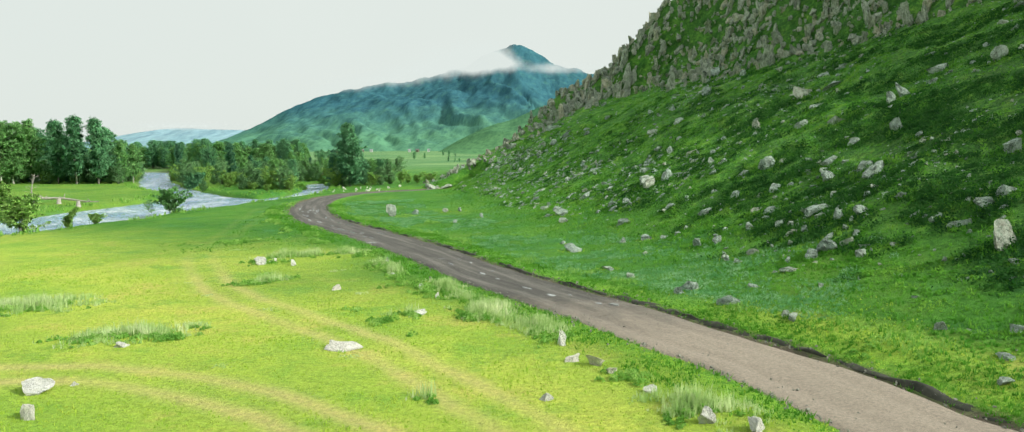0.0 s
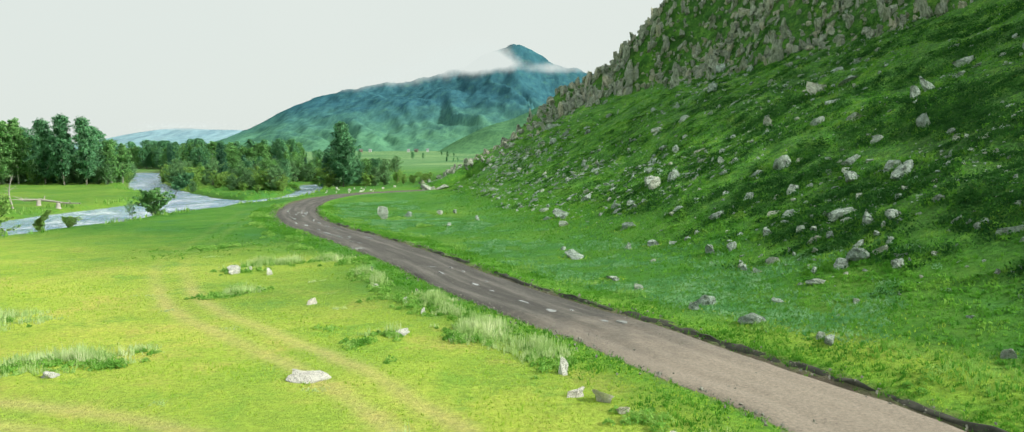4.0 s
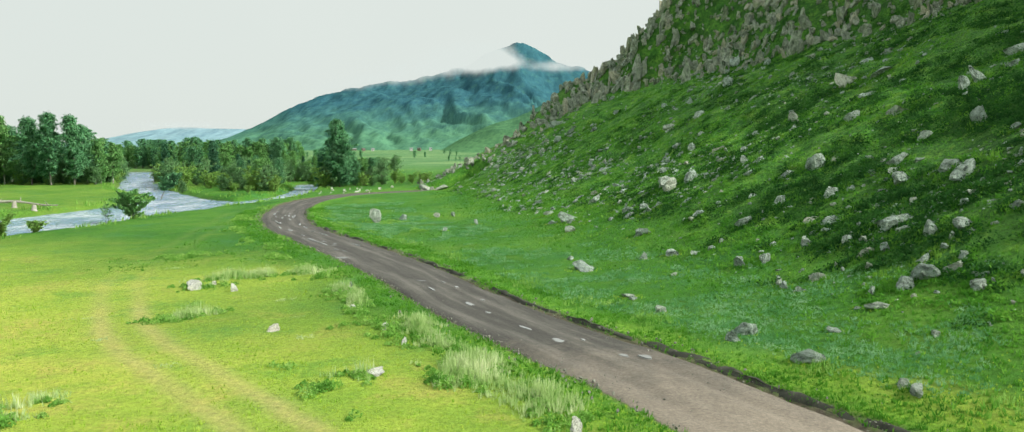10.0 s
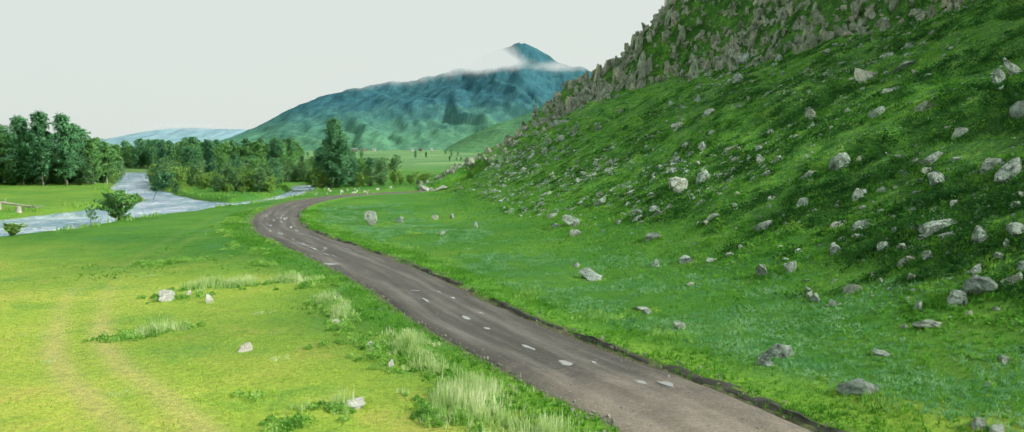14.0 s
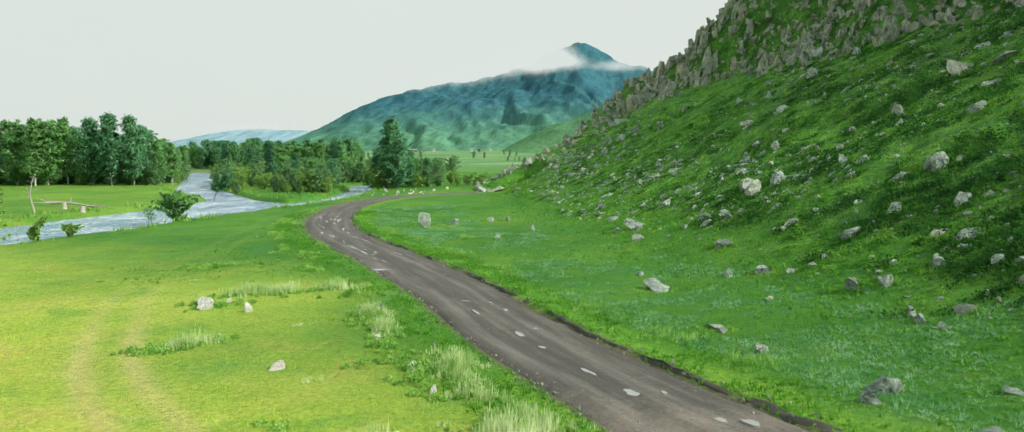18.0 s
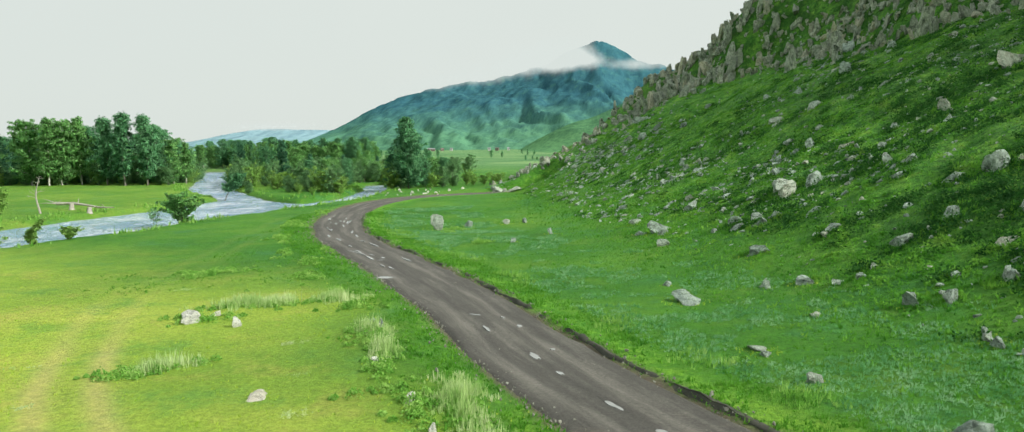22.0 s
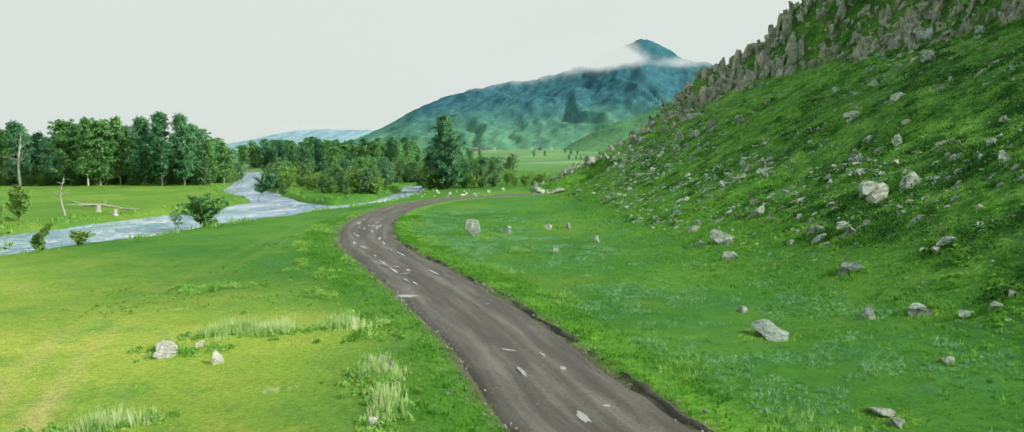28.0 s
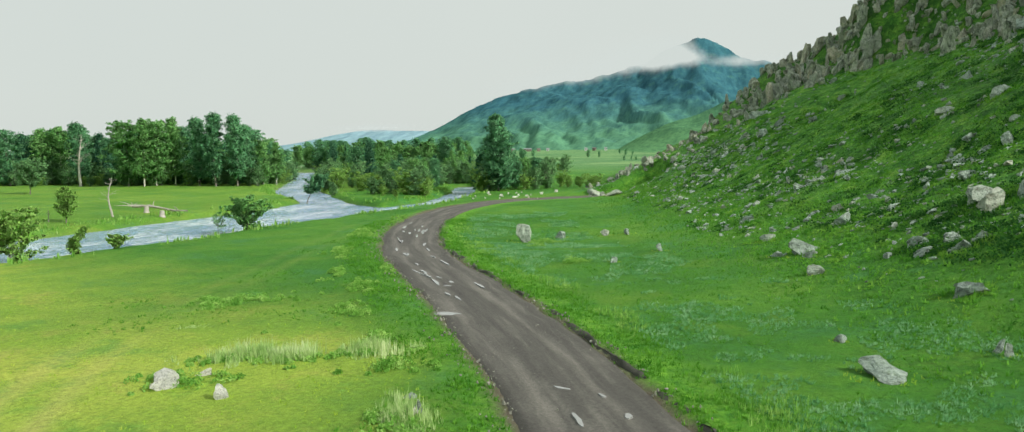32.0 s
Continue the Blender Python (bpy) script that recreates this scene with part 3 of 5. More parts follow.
# ---- distance ----
def mountain():
    xs, ys = np.arange(-1500, 1300, 8.0), np.arange(1150, 3600, 11.0)
    x, y = np.meshgrid(xs, ys)
    px = x * (2500 / y) ** 0.85 + 22 * fbm(x / 420, y / 420, 101, 3)
    crest = np.interp(px, [-1300, -1040, -832, -733, -640, -553, -409, -305, -150, -69, 10, 60, 144, 258, 500, 1300], [0, 10, 94, 144, 170, 194, 216, 230, 266, 318, 340, 325, 275, 250, 205, 140])
    rise = np.clip((y - 1250 - 60 * vnoise(x / 300, y / 300, 104)) / 1250, 0, 1)
    # spurs run from the crest down towards the valley, bending to the west
    u = px + 0.3 * (y - 2500) + 70 * fbm(x / 190, y / 330, 107, 3)
    spur = 1 - np.abs(vnoise(u / 210, y / 1500, 103))
    rib = 1 - np.abs(vnoise((u - 0.1 * (y - 2500)) / 72, y / 600, 105))
    gully = 1 - np.abs(vnoise(u / 26, y / 200, 108))
    fall = np.sin(np.pi * np.clip(rise, 0, 1) ** 0.8)
    body = 0.6 * rise**2.1 + 0.4 * rise**1.1 + fall * (0.14 * (spur - 0.6) + 0.10 * (rib - 0.5) + 0.055 * (gully - 0.5))
    z = crest * np.where(y > 2500, 1 - (y - 2500) / 1500, np.maximum(body, 0.02 * rise)) + 5 * fbm(x / 34, y / 90, 106, 4) * sstep(20, 120, crest * rise) - 6
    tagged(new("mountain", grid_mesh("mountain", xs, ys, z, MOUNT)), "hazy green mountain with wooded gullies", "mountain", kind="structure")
    xs, ys = np.arange(-4400, -700, 30.0), np.arange(3300, 4600, 60.0)
    x, y = np.meshgrid(xs, ys)
    crest = np.interp(x, [-4400, -2900, -2400, -2200, -2060, -1950, -1800, -1650, -1500, -900], [30, 30, 36, 50, 82, 104, 118, 116, 108, 100])
    z = crest * (1 - np.abs(y - 4000) / 700) + 5 * fbm(x / 200, y / 200, 111, 3) - 5
    tagged(new("far_hill", grid_mesh("far_hill", xs, ys, z, FARHILL)), "distant haze-blue hill under low cloud", "hill", kind="structure")
    xs, ys = np.arange(-240, 700, 5.0), np.arange(700, 1500, 8.0)
    x, y = np.meshgrid(xs, ys)
    crest = np.interp(x + 0.12 * (y - 1150), [-160, -112, -80, -44, 16, 48, 115, 200, 400, 700], [0, 3, 22, 43, 60, 66, 74, 72, 60, 50]) * (1 + 0.07 * fbm(x / 70, y / 200, 116, 4))
    fold = 1 - np.abs(vnoise((x + 0.5 * (y - 1150)) / 60, y / 500, 117))
    z = crest * np.clip(1 - np.abs(y - 1150) / 420, 0, 1) ** 1.1 * (0.8 + 0.28 * fold + 0.03 * fbm(x / 25, y / 40, 115, 3)) - 3
    tagged(new("foothill", grid_mesh("foothill", xs, ys, z, FOOTHILL)), "smooth green foothill below the mountain", "hill", kind="structure")


mountain()


# ---- mesh makers ----
rng = np.random.default_rng(7)


def fast_mesh(name, v, f, material, smooth=False, normals=None):
    """A mesh from arrays of corners and of faces that all have the same number of corners."""
    v, f = np.asarray(v, np.float32), np.asarray(f, np.int32)
    me = bpy.data.meshes.new(name)
    me.vertices.add(len(v))
    me.vertices.foreach_set("co", v.ravel())
    me.loops.add(f.size)
    me.loops.foreach_set("vertex_index", f.ravel())
    me.polygons.add(len(f))
    me.polygons.foreach_set("loop_start", np.arange(0, f.size, f.shape[1], dtype=np.int32))
    me.polygons.foreach_set("use_smooth", np.full(len(f), smooth))
    me.materials.append(material)
    me.update(calc_edges=True)
    if normals is not None:
        me.normals_split_custom_set_from_vertices(np.asarray(normals, np.float32).tolist())
    return me


def ball(level):
    bm = bmesh.new()
    bmesh.ops.create_icosphere(bm, subdivisions=level, radius=1)
    v = np.array([p.co[:] for p in bm.verts])
    f = np.array([[p.index for p in q.verts] for q in bm.faces])
    bm.free()
    return v, f


BALL2, BALL3 = ball(3), ball(4)


def rock_shape(seed, boxy=0.0, fine=False, cuts=9, base=None):
    """An angular stone of about unit radius: a ball cut by broad planes, stepped along its bedding and roughened."""
    r = np.random.default_rng(seed)
    v, f = base or (BALL3 if fine else BALL2)
    v = v.copy()
    if boxy:
        v = np.sign(v) * np.abs(v) ** (1 - 0.6 * boxy)
        v /= np.abs(v).max()
    for _ in range(cuts):
        n = r.normal(size=3) * ([1, 1, 0.45] if boxy > 0.6 else [1, 1, 0.9])
        n /= np.linalg.norm(n)
        v = v - np.maximum(v @ n - r.uniform(0.28, 0.68), 0)[:, None] * n
    bed = r.normal(size=3) * [0.5, 0.5, 1] if boxy < 0.6 else r.normal(size=3) * [1, 1, 0.3]
    bed /= np.linalg.norm(bed)
    step = np.tanh(5 * np.sin(r.uniform(5, 8) * (v @ bed) + r.uniform(0, 6) + 0.8 * v[:, 0]))
    rough = np.array([noise.fractal(Vector(p * 1.9) + Vector((seed * 3.7, 0, 0)), 0.75, 2.1, 5) for p in v])
    v = v * (1 + 0.07 * step[:, None] + 0.15 * rough[:, None])
    v[:, :2] *= 1 + 0.35 * np.clip(-v[:, 2:], 0, 0.6)
    v -= [v[:, 0].mean(), v[:, 1].mean(), 0]
    return v / np.abs(v[:, :2]).max(), f


def rock_mesh(seed, material, boxy=0.0, fine=False):
    v, f = rock_shape(seed, boxy, fine)
    return fast_mesh("boulder", v, f, material)


def tube(points, radii, sides=7):
    """A tapered tube along the points: corners and four-cornered faces."""
    p, out = np.asarray(points, float), []
    t = np.gradient(p, axis=0)
    t /= np.linalg.norm(t, axis=1)[:, None] + 1e-9
    side = np.cross(t, [0.31, 0.95, 0.05])
    side /= np.linalg.norm(side, axis=1)[:, None] + 1e-9
    up = np.cross(side, t)
    a = np.linspace(0, 2 * np.pi, sides, endpoint=False)
    v = p[:, None] + np.asarray(radii, float)[:, None, None] * (np.cos(a)[:, None] * side[:, None] + np.sin(a)[:, None] * up[:, None])
    i = np.arange(len(p) * sides).reshape(len(p), sides)
    j = np.roll(i, -1, 1)
    return v.reshape(-1, 3), np.stack([i[:-1], j[:-1], j[1:], i[1:]], -1).reshape(-1, 4)


def joined(pieces):
    vs, fs, n = [], [], 0
    for v, f in pieces:
        vs.append(v), fs.append(f + n)
        n += len(v)
    return np.concatenate(vs), np.concatenate(fs)


def leaves(centres, size, r, flat=0.0):
    """A small bent four-cornered leaf clump at each centre."""
    n = len(centres)
    a, b = r.normal(size=(n, 3)), r.normal(size=(n, 3))
    a /= np.linalg.norm(a, axis=1)[:, None]
    b -= (a * b).sum(1)[:, None] * a
    b /= np.linalg.norm(b, axis=1)[:, None]
    s = size * r.uniform(0.6, 1.35, (n, 1))
    v = np.stack([centres - a * s, centres + b * s * 0.6, centres + a * s, centres - b * s * 0.6], 1)
    return v.reshape(-1, 3), np.arange(4 * n).reshape(n, 4)


def tree_parts(seed, height, width, clear=0.18, kind="broad", lean=0.0, limbs=34, count=8000, leaf=0.15, stems=1):
    """The corners and faces of a trunk with limbs, and of its crown of leaf sprays with their normals."""
    r = np.random.default_rng(seed)
    wood, tips, heart = [], [], []
    for stem in range(stems):
        off = r.normal(size=2) * 0.12 * (stems > 1)
        tilt = lean + r.normal() * 0.22 * (stems > 1)
        top = height * (1.0 if stem == 0 else r.uniform(0.7, 0.95))
        k = np.linspace(0, 1, 9)
        spine = np.stack([off[0] + tilt * height * k**1.2 + 0.02 * height * np.sin(3 * k + seed), off[1] + r.normal() * 0.2 * (stems > 1) * height * k + 0.015 * height * np.cos(4 * k + seed), top * k - 0.3 * (k == 0)], 1)
        wood.append(tube(spine, (0.0105 * height + 0.03) * (1 - 0.93 * k) / stems**0.4))
        lobe = r.uniform(0, 2 * np.pi, 3)
        for c in range(limbs // stems):
            h = clear + (0.97 - clear) * (c + r.random()) / (limbs // stems)
            ang = 2.4 * c + r.normal() * 0.5
            q = np.clip((h - clear) / (1 - clear), 0, 1)
            if kind == "cone":
                reach, climb = width * (1.02 - q) ** 0.85, -0.12
            elif kind == "poplar":
                reach, climb = width * (0.45 + 0.55 * np.sin(np.pi * min(1, q * 0.9 + 0.16))) * (1 - q**4), 0.75
            else:
                reach, climb = width * np.sqrt(max(0.08, 1 - (1.75 * (q - 0.42)) ** 2)), 0.42
            reach *= r.uniform(0.62, 1.08) * (1 + 0.22 * np.sin(2 * ang + lobe[0]) + 0.15 * np.sin(3 * ang + 5 * q + lobe[1]))
            base = np.array([np.interp(h, k, spine[:, n]) for n in range(3)])
            out = np.array([np.cos(ang), np.sin(ang), climb])
            bend = base + 0.5 * reach * out * [1, 1, 0.7]
            tip = base + reach * out
            tip[2] = min(tip[2], top * (1.0 if q > 0.9 else 0.985))
            if len(wood) < 3 + stems and c % 4 == 1:
                wood.append(tube([base, bend, tip], [0.005 * height + 0.012, 0.004 * height, 0.006], 4))
            for j in range(7):
                g = 0.12 + 0.92 * (j + r.random()) / 7
                p = (1 - g) ** 2 * base + 2 * g * (1 - g) * bend + g * g * tip + r.normal(size=3) * 0.028 * height * [1, 1, 0.6]
                tips.append((*p, (0.038 * height + 0.06) * r.uniform(0.6, 1.3) * (1.15 - 0.4 * g)))
                heart.append((base[0], base[1], base[2] - 0.05 * height))
    tips, heart = np.array(tips), np.array(heart)
    per = max(6, count // len(tips))
    p = r.normal(size=(len(tips), per, 3))
    p = p / np.linalg.norm(p, axis=2)[..., None] * r.random((len(tips), per, 1)) ** 0.45 * 1.5 * tips[:, None, 3:] * [1.0, 1.0, 0.62]
    centres = (tips[:, None, :3] + p).reshape(-1, 3)
    outward = centres - heart.repeat(per, 0) + [0, 0, 0.04 * height]
    outward /= np.linalg.norm(outward, axis=1)[:, None] + 1e-6
    local = p.reshape(-1, 3) / (np.linalg.norm(p.reshape(-1, 3), axis=1)[:, None] + 1e-6)
    v, f = leaves(centres, leaf, r)
    n = 0.5 * outward + 0.6 * local + 0.35 * r.normal(size=outward.shape) + [0, 0, 0.55]
    n /= np.linalg.norm(n, axis=1)[:, None] + 1e-6
    return wood, (v, f, n.repeat(4, 0))


def tree(name, label, seed, height, width, leaf_mat, bark=None, category="tree", group="", **kw):
    wood, green = tree_parts(seed, height, width, **kw)
    root = tagged(new(name), label, category, group)
    trunk = part("trunk", fast_mesh("trunk", *wood[0], bark or BARK, True), root)
    for limb in wood[1:]:
        part("limb", fast_mesh("limb", *limb, bark or BARK, True), trunk)
    v, f, normals = green
    part("crown", fast_mesh("crown", v, f, leaf_mat, True, normals), root)
    return root


def stuff(name, v, f, material, label, category, normals=None):
    return tagged(new(name, fast_mesh(name, v, f, material, normals is not None, normals)), label, category, kind="stuff")


# ---- stones and boulders ----
STONES_VERGE = [(1.8, 29.4, 0.58, 0.79), (2.9, 26.4, 0.79, 0.62), (2.1, 27.0, 0.54, 0.32), (3.3, 25.2, 0.46, 0.36), (4.3, 22.9, 0.50, 0.31), (0.9, 22.5, 0.41, 0.25), (5.3, 19.8, 0.62, 0.54), (6.4, 18.8, 0.76, 0.35), (-5.3, 41.0, 0.33, 0.25), (-4.2, 39.0, 0.38, 0.31), (-15.8, 23.2, 1.06, 0.59), (-14.9, 24.0, 0.39, 0.22), (-14.6, 21.0, 0.58, 0.50), (-15.8, 28.8, 0.78, 0.31), (16.1, 27.5, 0.64, 0.44), (16.3, 23.9, 0.73, 0.39), (15.2, 22.2, 0.72, 0.26), (11.8, 31.0, 0.83, 0.33), (18.1, 38.4, 1.02, 0.61), (19.1, 47.3, 1.82, 0.99), (22.3, 42.8, 0.90, 0.52), (24.1, 39.3, 1.03, 0.69), (25.5, 38.3, 1.68, 1.68), (22.5, 33.5, 1.78, 1.78), (18.2, 52.1, 1.55, 0.91), (21.3, 49.8, 0.87, 0.43), (29.3, 43.8, 1.52, 1.52), (37.0, 65.9, 2.26, 1.24), (38.9, 60.8, 1.25, 1.56)]
STONES_MEADOW = [(-17.5, 50.7, 1.14, 0.60), (-17.1, 52.1, 0.69, 0.45), (-15.1, 50.1, 0.53, 0.56), (-10.0, 41.1, 0.76, 0.35), (-7.4, 44.7, 0.68, 0.34), (-8.6, 49.3, 0.29, 0.42), (-5.3, 41.4, 0.46, 0.25), (-4.2, 38.9, 0.42, 0.28), (-4.8, 35.1, 1.00, 0.28), (-12.6, 94.5, 1.2, 0.8), (4.3, 55.3, 1.49, 0.82), (6.8, 43.4, 0.54, 0.49), (9.1, 38.6, 0.87, 0.64), (8.4, 37.7, 0.66, 0.40), (10.1, 34.6, 0.89, 0.54), (11.7, 31.5, 0.60, 0.30), (6.0, 46.6, 0.77, 0.30), (9.1, 51.6, 0.68, 0.37), (12.2, 37.8, 0.49, 0.33), (14.8, 35.5, 0.64, 0.40), (13.4, 34.1, 0.30, 0.13), (9.1, 63.6, 1.33, 0.88), (13.1, 46.5, 0.41, 0.41), (14.7, 39.5, 0.80, 0.31)]
BOULDERS_HIGH = [(17.4, 58.6, 1.35, 1.51), (20.8, 61.3, 1.51, 1.42), (22.0, 61.5, 1.09, 0.84), (18.1, 51.7, 1.69, 1.08), (19.2, 62.4, 1.71, 1.11), (27.3, 63.8, 2.09, 1.65), (30.3, 79.2, 1.69, 1.92), (29.1, 56.9, 1.28, 1.58), (32.9, 63.7, 1.30, 2.34), (31.4, 63.1, 1.11, 1.97), (23.5, 56.0, 1.26, 0.89), (26.3, 58.4, 1.09, 0.94), (32.4, 76.8, 2.94, 0.76), (28.8, 71.2, 1.79, 0.70), (25.6, 67.1, 1.39, 0.93), (24.2, 49.7, 2.23, 0.83), (24.3, 51.6, 1.67, 0.67), (13.1, 73.0, 2.08, 1.35), (14.8, 73.2, 1.77, 1.25), (10.4, 96.0, 1.86, 1.15), (6.8, 130.4, 2.22, 1.21), (32.8, 123.1, 2.25, 2.06), (33.3, 110.7, 1.66, 1.16), (26.8, 105.3, 1.73, 1.42)]
BOULDERS_LOW = [(19.1, 46.3, 0.87, 0.58), (17.1, 45.9, 1.04, 0.46), (17.2, 48.1, 0.86, 0.55), (17.3, 40.8, 1.23, 0.83), (16.4, 40.6, 1.08, 0.54), (19.4, 44.4, 1.10, 0.88), (20.4, 43.5, 0.91, 0.69), (13.7, 50.2, 0.78, 0.59), (12.2, 55.9, 0.83, 0.45), (10.5, 68.5, 1.45, 0.97), (9.2, 69.8, 1.19, 0.79), (14.8, 57.8, 1.25, 0.70), (15.9, 50.3, 1.18, 0.59), (20.6, 50.2, 0.91, 0.58), (19.5, 55.8, 1.49, 0.82), (18.0, 42.3, 0.77, 0.36), (19.0, 41.2, 0.74, 0.45), (13.0, 63.0, 1.04, 0.61), (5.0, 75.6, 1.09, 0.55), (20.5, 55.6, 0.96, 0.59), (17.4, 65.5, 1.00, 0.55), (15.2, 41.3, 0.65, 0.35), (13.1, 56.7, 0.69, 0.38), (14.9, 52.7, 0.63, 0.42)]
BOULDERS_FAR = [(9.2, 64.3, 1.31, 0.81), (10.5, 68.7, 1.66, 1.10), (9.2, 71.2, 1.03, 0.74), (8.4, 57.5, 0.36, 0.51), (10.1, 57.1, 1.15, 0.60), (12.2, 56.3, 1.10, 0.38), (11.2, 55.9, 0.57, 0.43), (5.9, 47.3, 0.97, 0.31), (-0.1, 146.2, 3.44, 2.83), (6.7, 129.8, 2.59, 1.21), (12.5, 133.6, 1.59, 0.80), (10.1, 95.9, 1.03, 0.80), (11.1, 96.6, 1.04, 0.93), (2.7, 90.8, 1.63, 0.87), (9.3, 75.7, 0.81, 0.49), (8.2, 85.7, 0.98, 0.59), (-8.8, 95.2, 0.96, 0.60), (-7.0, 95.5, 0.96, 0.60), (18.2, 69.5, 1.15, 1.01), (19.7, 74.5, 0.91, 0.53), (12.5, 62.5, 0.64, 0.35), (6.9, 87.0, 1.31, 0.71), (13.4, 74.3, 1.70, 1.16)]
BOULDERS_LATE = [(-8.6, 49.5, 0.32, 0.63), (-9.4, 51.0, 0.49, 0.30), (8.3, 58.0, 0.42, 0.59), (3.8, 59.9, 0.52, 0.43), (-3.7, 83.2, 0.89, 0.63), (10.4, 68.9, 1.48, 1.25), (11.4, 68.9, 1.18, 0.88), (9.2, 71.1, 1.08, 0.83), (4.6, 71.2, 0.79, 0.59), (-6.3, 77.8, 0.65, 0.41), (6.9, 87.0, 1.18, 0.64), (3.0, 90.3, 1.77, 0.88), (7.4, 141.5, 2.34, 1.62), (16.4, 133.5, 1.14, 0.98), (18.1, 97.4, 1.75, 0.82), (10.5, 95.2, 2.05, 1.54), (-15.8, 142.4, 2.51, 1.35), (-12.1, 134.5, 2.14, 1.25)]
ROCKS = [rock_mesh(100 + n, ROCK, 0.2 + 0.25 * (n % 3), n < 5) for n in range(20)]
PALES = [rock_mesh(150 + n, PALE_ROCK, 0.2 * (n % 3), True) for n in range(6)]
placed = []


def stone(x, y, w, h, meshes, label, group, turn=None, sink=0.22):
    """A stone w across and h high on the ground."""
    if any((x - a) ** 2 + (y - b) ** 2 < (0.32 * (w + c)) ** 2 for a, b, c in placed):
        return
    placed.append((x, y, w))
    ob = new("boulder", random.choice(meshes))
    z = gz(x, y)
    on_slope = float(np.clip((x - foot_x(y)) / 6, 0, 1))
    along_slope = random.gauss(0.25, 0.5) if on_slope > 0.5 and turn is None else (turn if turn is not None else random.uniform(0, 6.28))
    tilt = Euler((random.uniform(-0.22, 0.22), random.uniform(-0.2, 0.2) - 0.34 * on_slope, along_slope)).to_matrix().to_4x4()
    ob.matrix_world = Matrix.Translation((x, y + 0.3 * w, z + h * (0.36 - 0.07 * on_slope - sink))) @ tilt @ Matrix.Diagonal((w * random.uniform(0.56, 0.66), w * random.uniform(0.38, 0.52), h * random.uniform(0.6, 0.76), 1))
    tagged(ob, label, "boulder" if w > 0.6 else "stone", group)


for x, y, w, h in STONES_VERGE[:14]:
    stone(x, y, w, h, PALES, "pale grey stone lying in the short meadow grass", "stones in the meadow", None, 0.27)
stone(-6.85, 28.3, 1.5, 0.16, PALES, "long flat pale slab lying in short meadow grass", "stones in the meadow", 0.2, 0.12)
for x, y, w, h in STONES_MEADOW[:9]:
    stone(x, y, w, h, PALES, "pale weathered stone half sunk in the meadow turf", "stones in the meadow", None, 0.29)
stone(-15.0, 91.2, 2.1, 1.9, [rock_mesh(172, ROCK, 0.8, True)], "large tan and grey block of rock standing in grass", "boulders beside the road", 0.4)
for x, y, w, h in STONES_MEADOW[9:] + STONES_VERGE[14:19]:
    stone(x, y, w, h, ROCKS, "grey lichen-covered boulder in grass beside the road", "boulders beside the road")
for x, y, w, h in BOULDERS_LOW + STONES_VERGE[19:] + BOULDERS_FAR[:8]:
    stone(x, y, w, h, ROCKS, "grey lichen-covered boulder low on the grassy slope", "boulders on the slope")
for x, y, w, h in BOULDERS_HIGH + BOULDERS_FAR[8:] + BOULDERS_LATE:
    stone(x, y, w, h, ROCKS, "weathered grey boulder jutting from the steep grassy slope", "boulders on the slope")


def slope_scatter(count):
    """Places strewn over the slope: x, y, size."""
    out = []
    while len(out) < count:
        y = rng.uniform(24, 150)
        s = rng.uniform(0.5, max(6, crag_s(y) + 4)) if rng.random() < 0.75 else rng.uniform(-1, 14)
        x = foot_x(y) + s
        clump = vnoise(np.array([x / 7]), np.array([y / 7]), 202)[0]
        toe = 0.06 if (y > 84 and s < 16) else 0
        if rng.random() > 0.42 + 0.6 * clump + toe or (s < 4 and rng.random() < 0.75 and y < 84):
            continue
        size = min(1.5, 0.15 * math.exp(abs(rng.normal()) * 0.76)) * (1 + 0.15 * (y > 84))
        out.append((x, y, size))
    return out


scatter = slope_scatter(5400)
near_ones = sorted(scatter, key=lambda q: math.hypot(q[0] - 2, q[1] - 24) / q[2] ** 0.7)
for x, y, w in near_ones[:240]:
    stone(x, y - 0.3 * w, w, w * random.uniform(0.45, 0.85), ROCKS, "small grey lichen-covered rock in hillside grass", "boulders on the slope")
pieces = []
lay = np.array([[0.92, 0, 0.39], [0, 1, 0], [-0.39, 0, 0.92]])
small = [rock_shape(300 + n, 0.2 * (n % 3)) for n in range(5)]
tiny = [rock_shape(330 + n, 0.3 * (n % 3), cuts=9, base=ball(2)) for n in range(12)]
for n, (x, y, w) in enumerate(near_ones[240:]):
    v, f = small[n % 5] if w > 0.8 else tiny[n % 12]
    a = rng.normal() * 0.7
    turn = np.array([[math.cos(a), -math.sin(a), 0], [math.sin(a), math.cos(a), 0], [0, 0, 1]])
    pieces.append(((v * [w * 0.6, w * 0.42, w * rng.uniform(0.2, 0.42)]) @ turn.T @ lay + [x, y, gz(x, y) + 0.03 * w], f))
stuff("scree", *joined(pieces), ROCK, "small grey rocks strewn over the grassy slope", "rocks")


SKIRTS = [q for q in placed if q[2] > 0.35]


# ---- crags ----
BLOCKS = [rock_mesh(400 + n, CRAG_ROCK, 0.55 + 0.2 * (n % 3), n < 3) for n in range(16)]


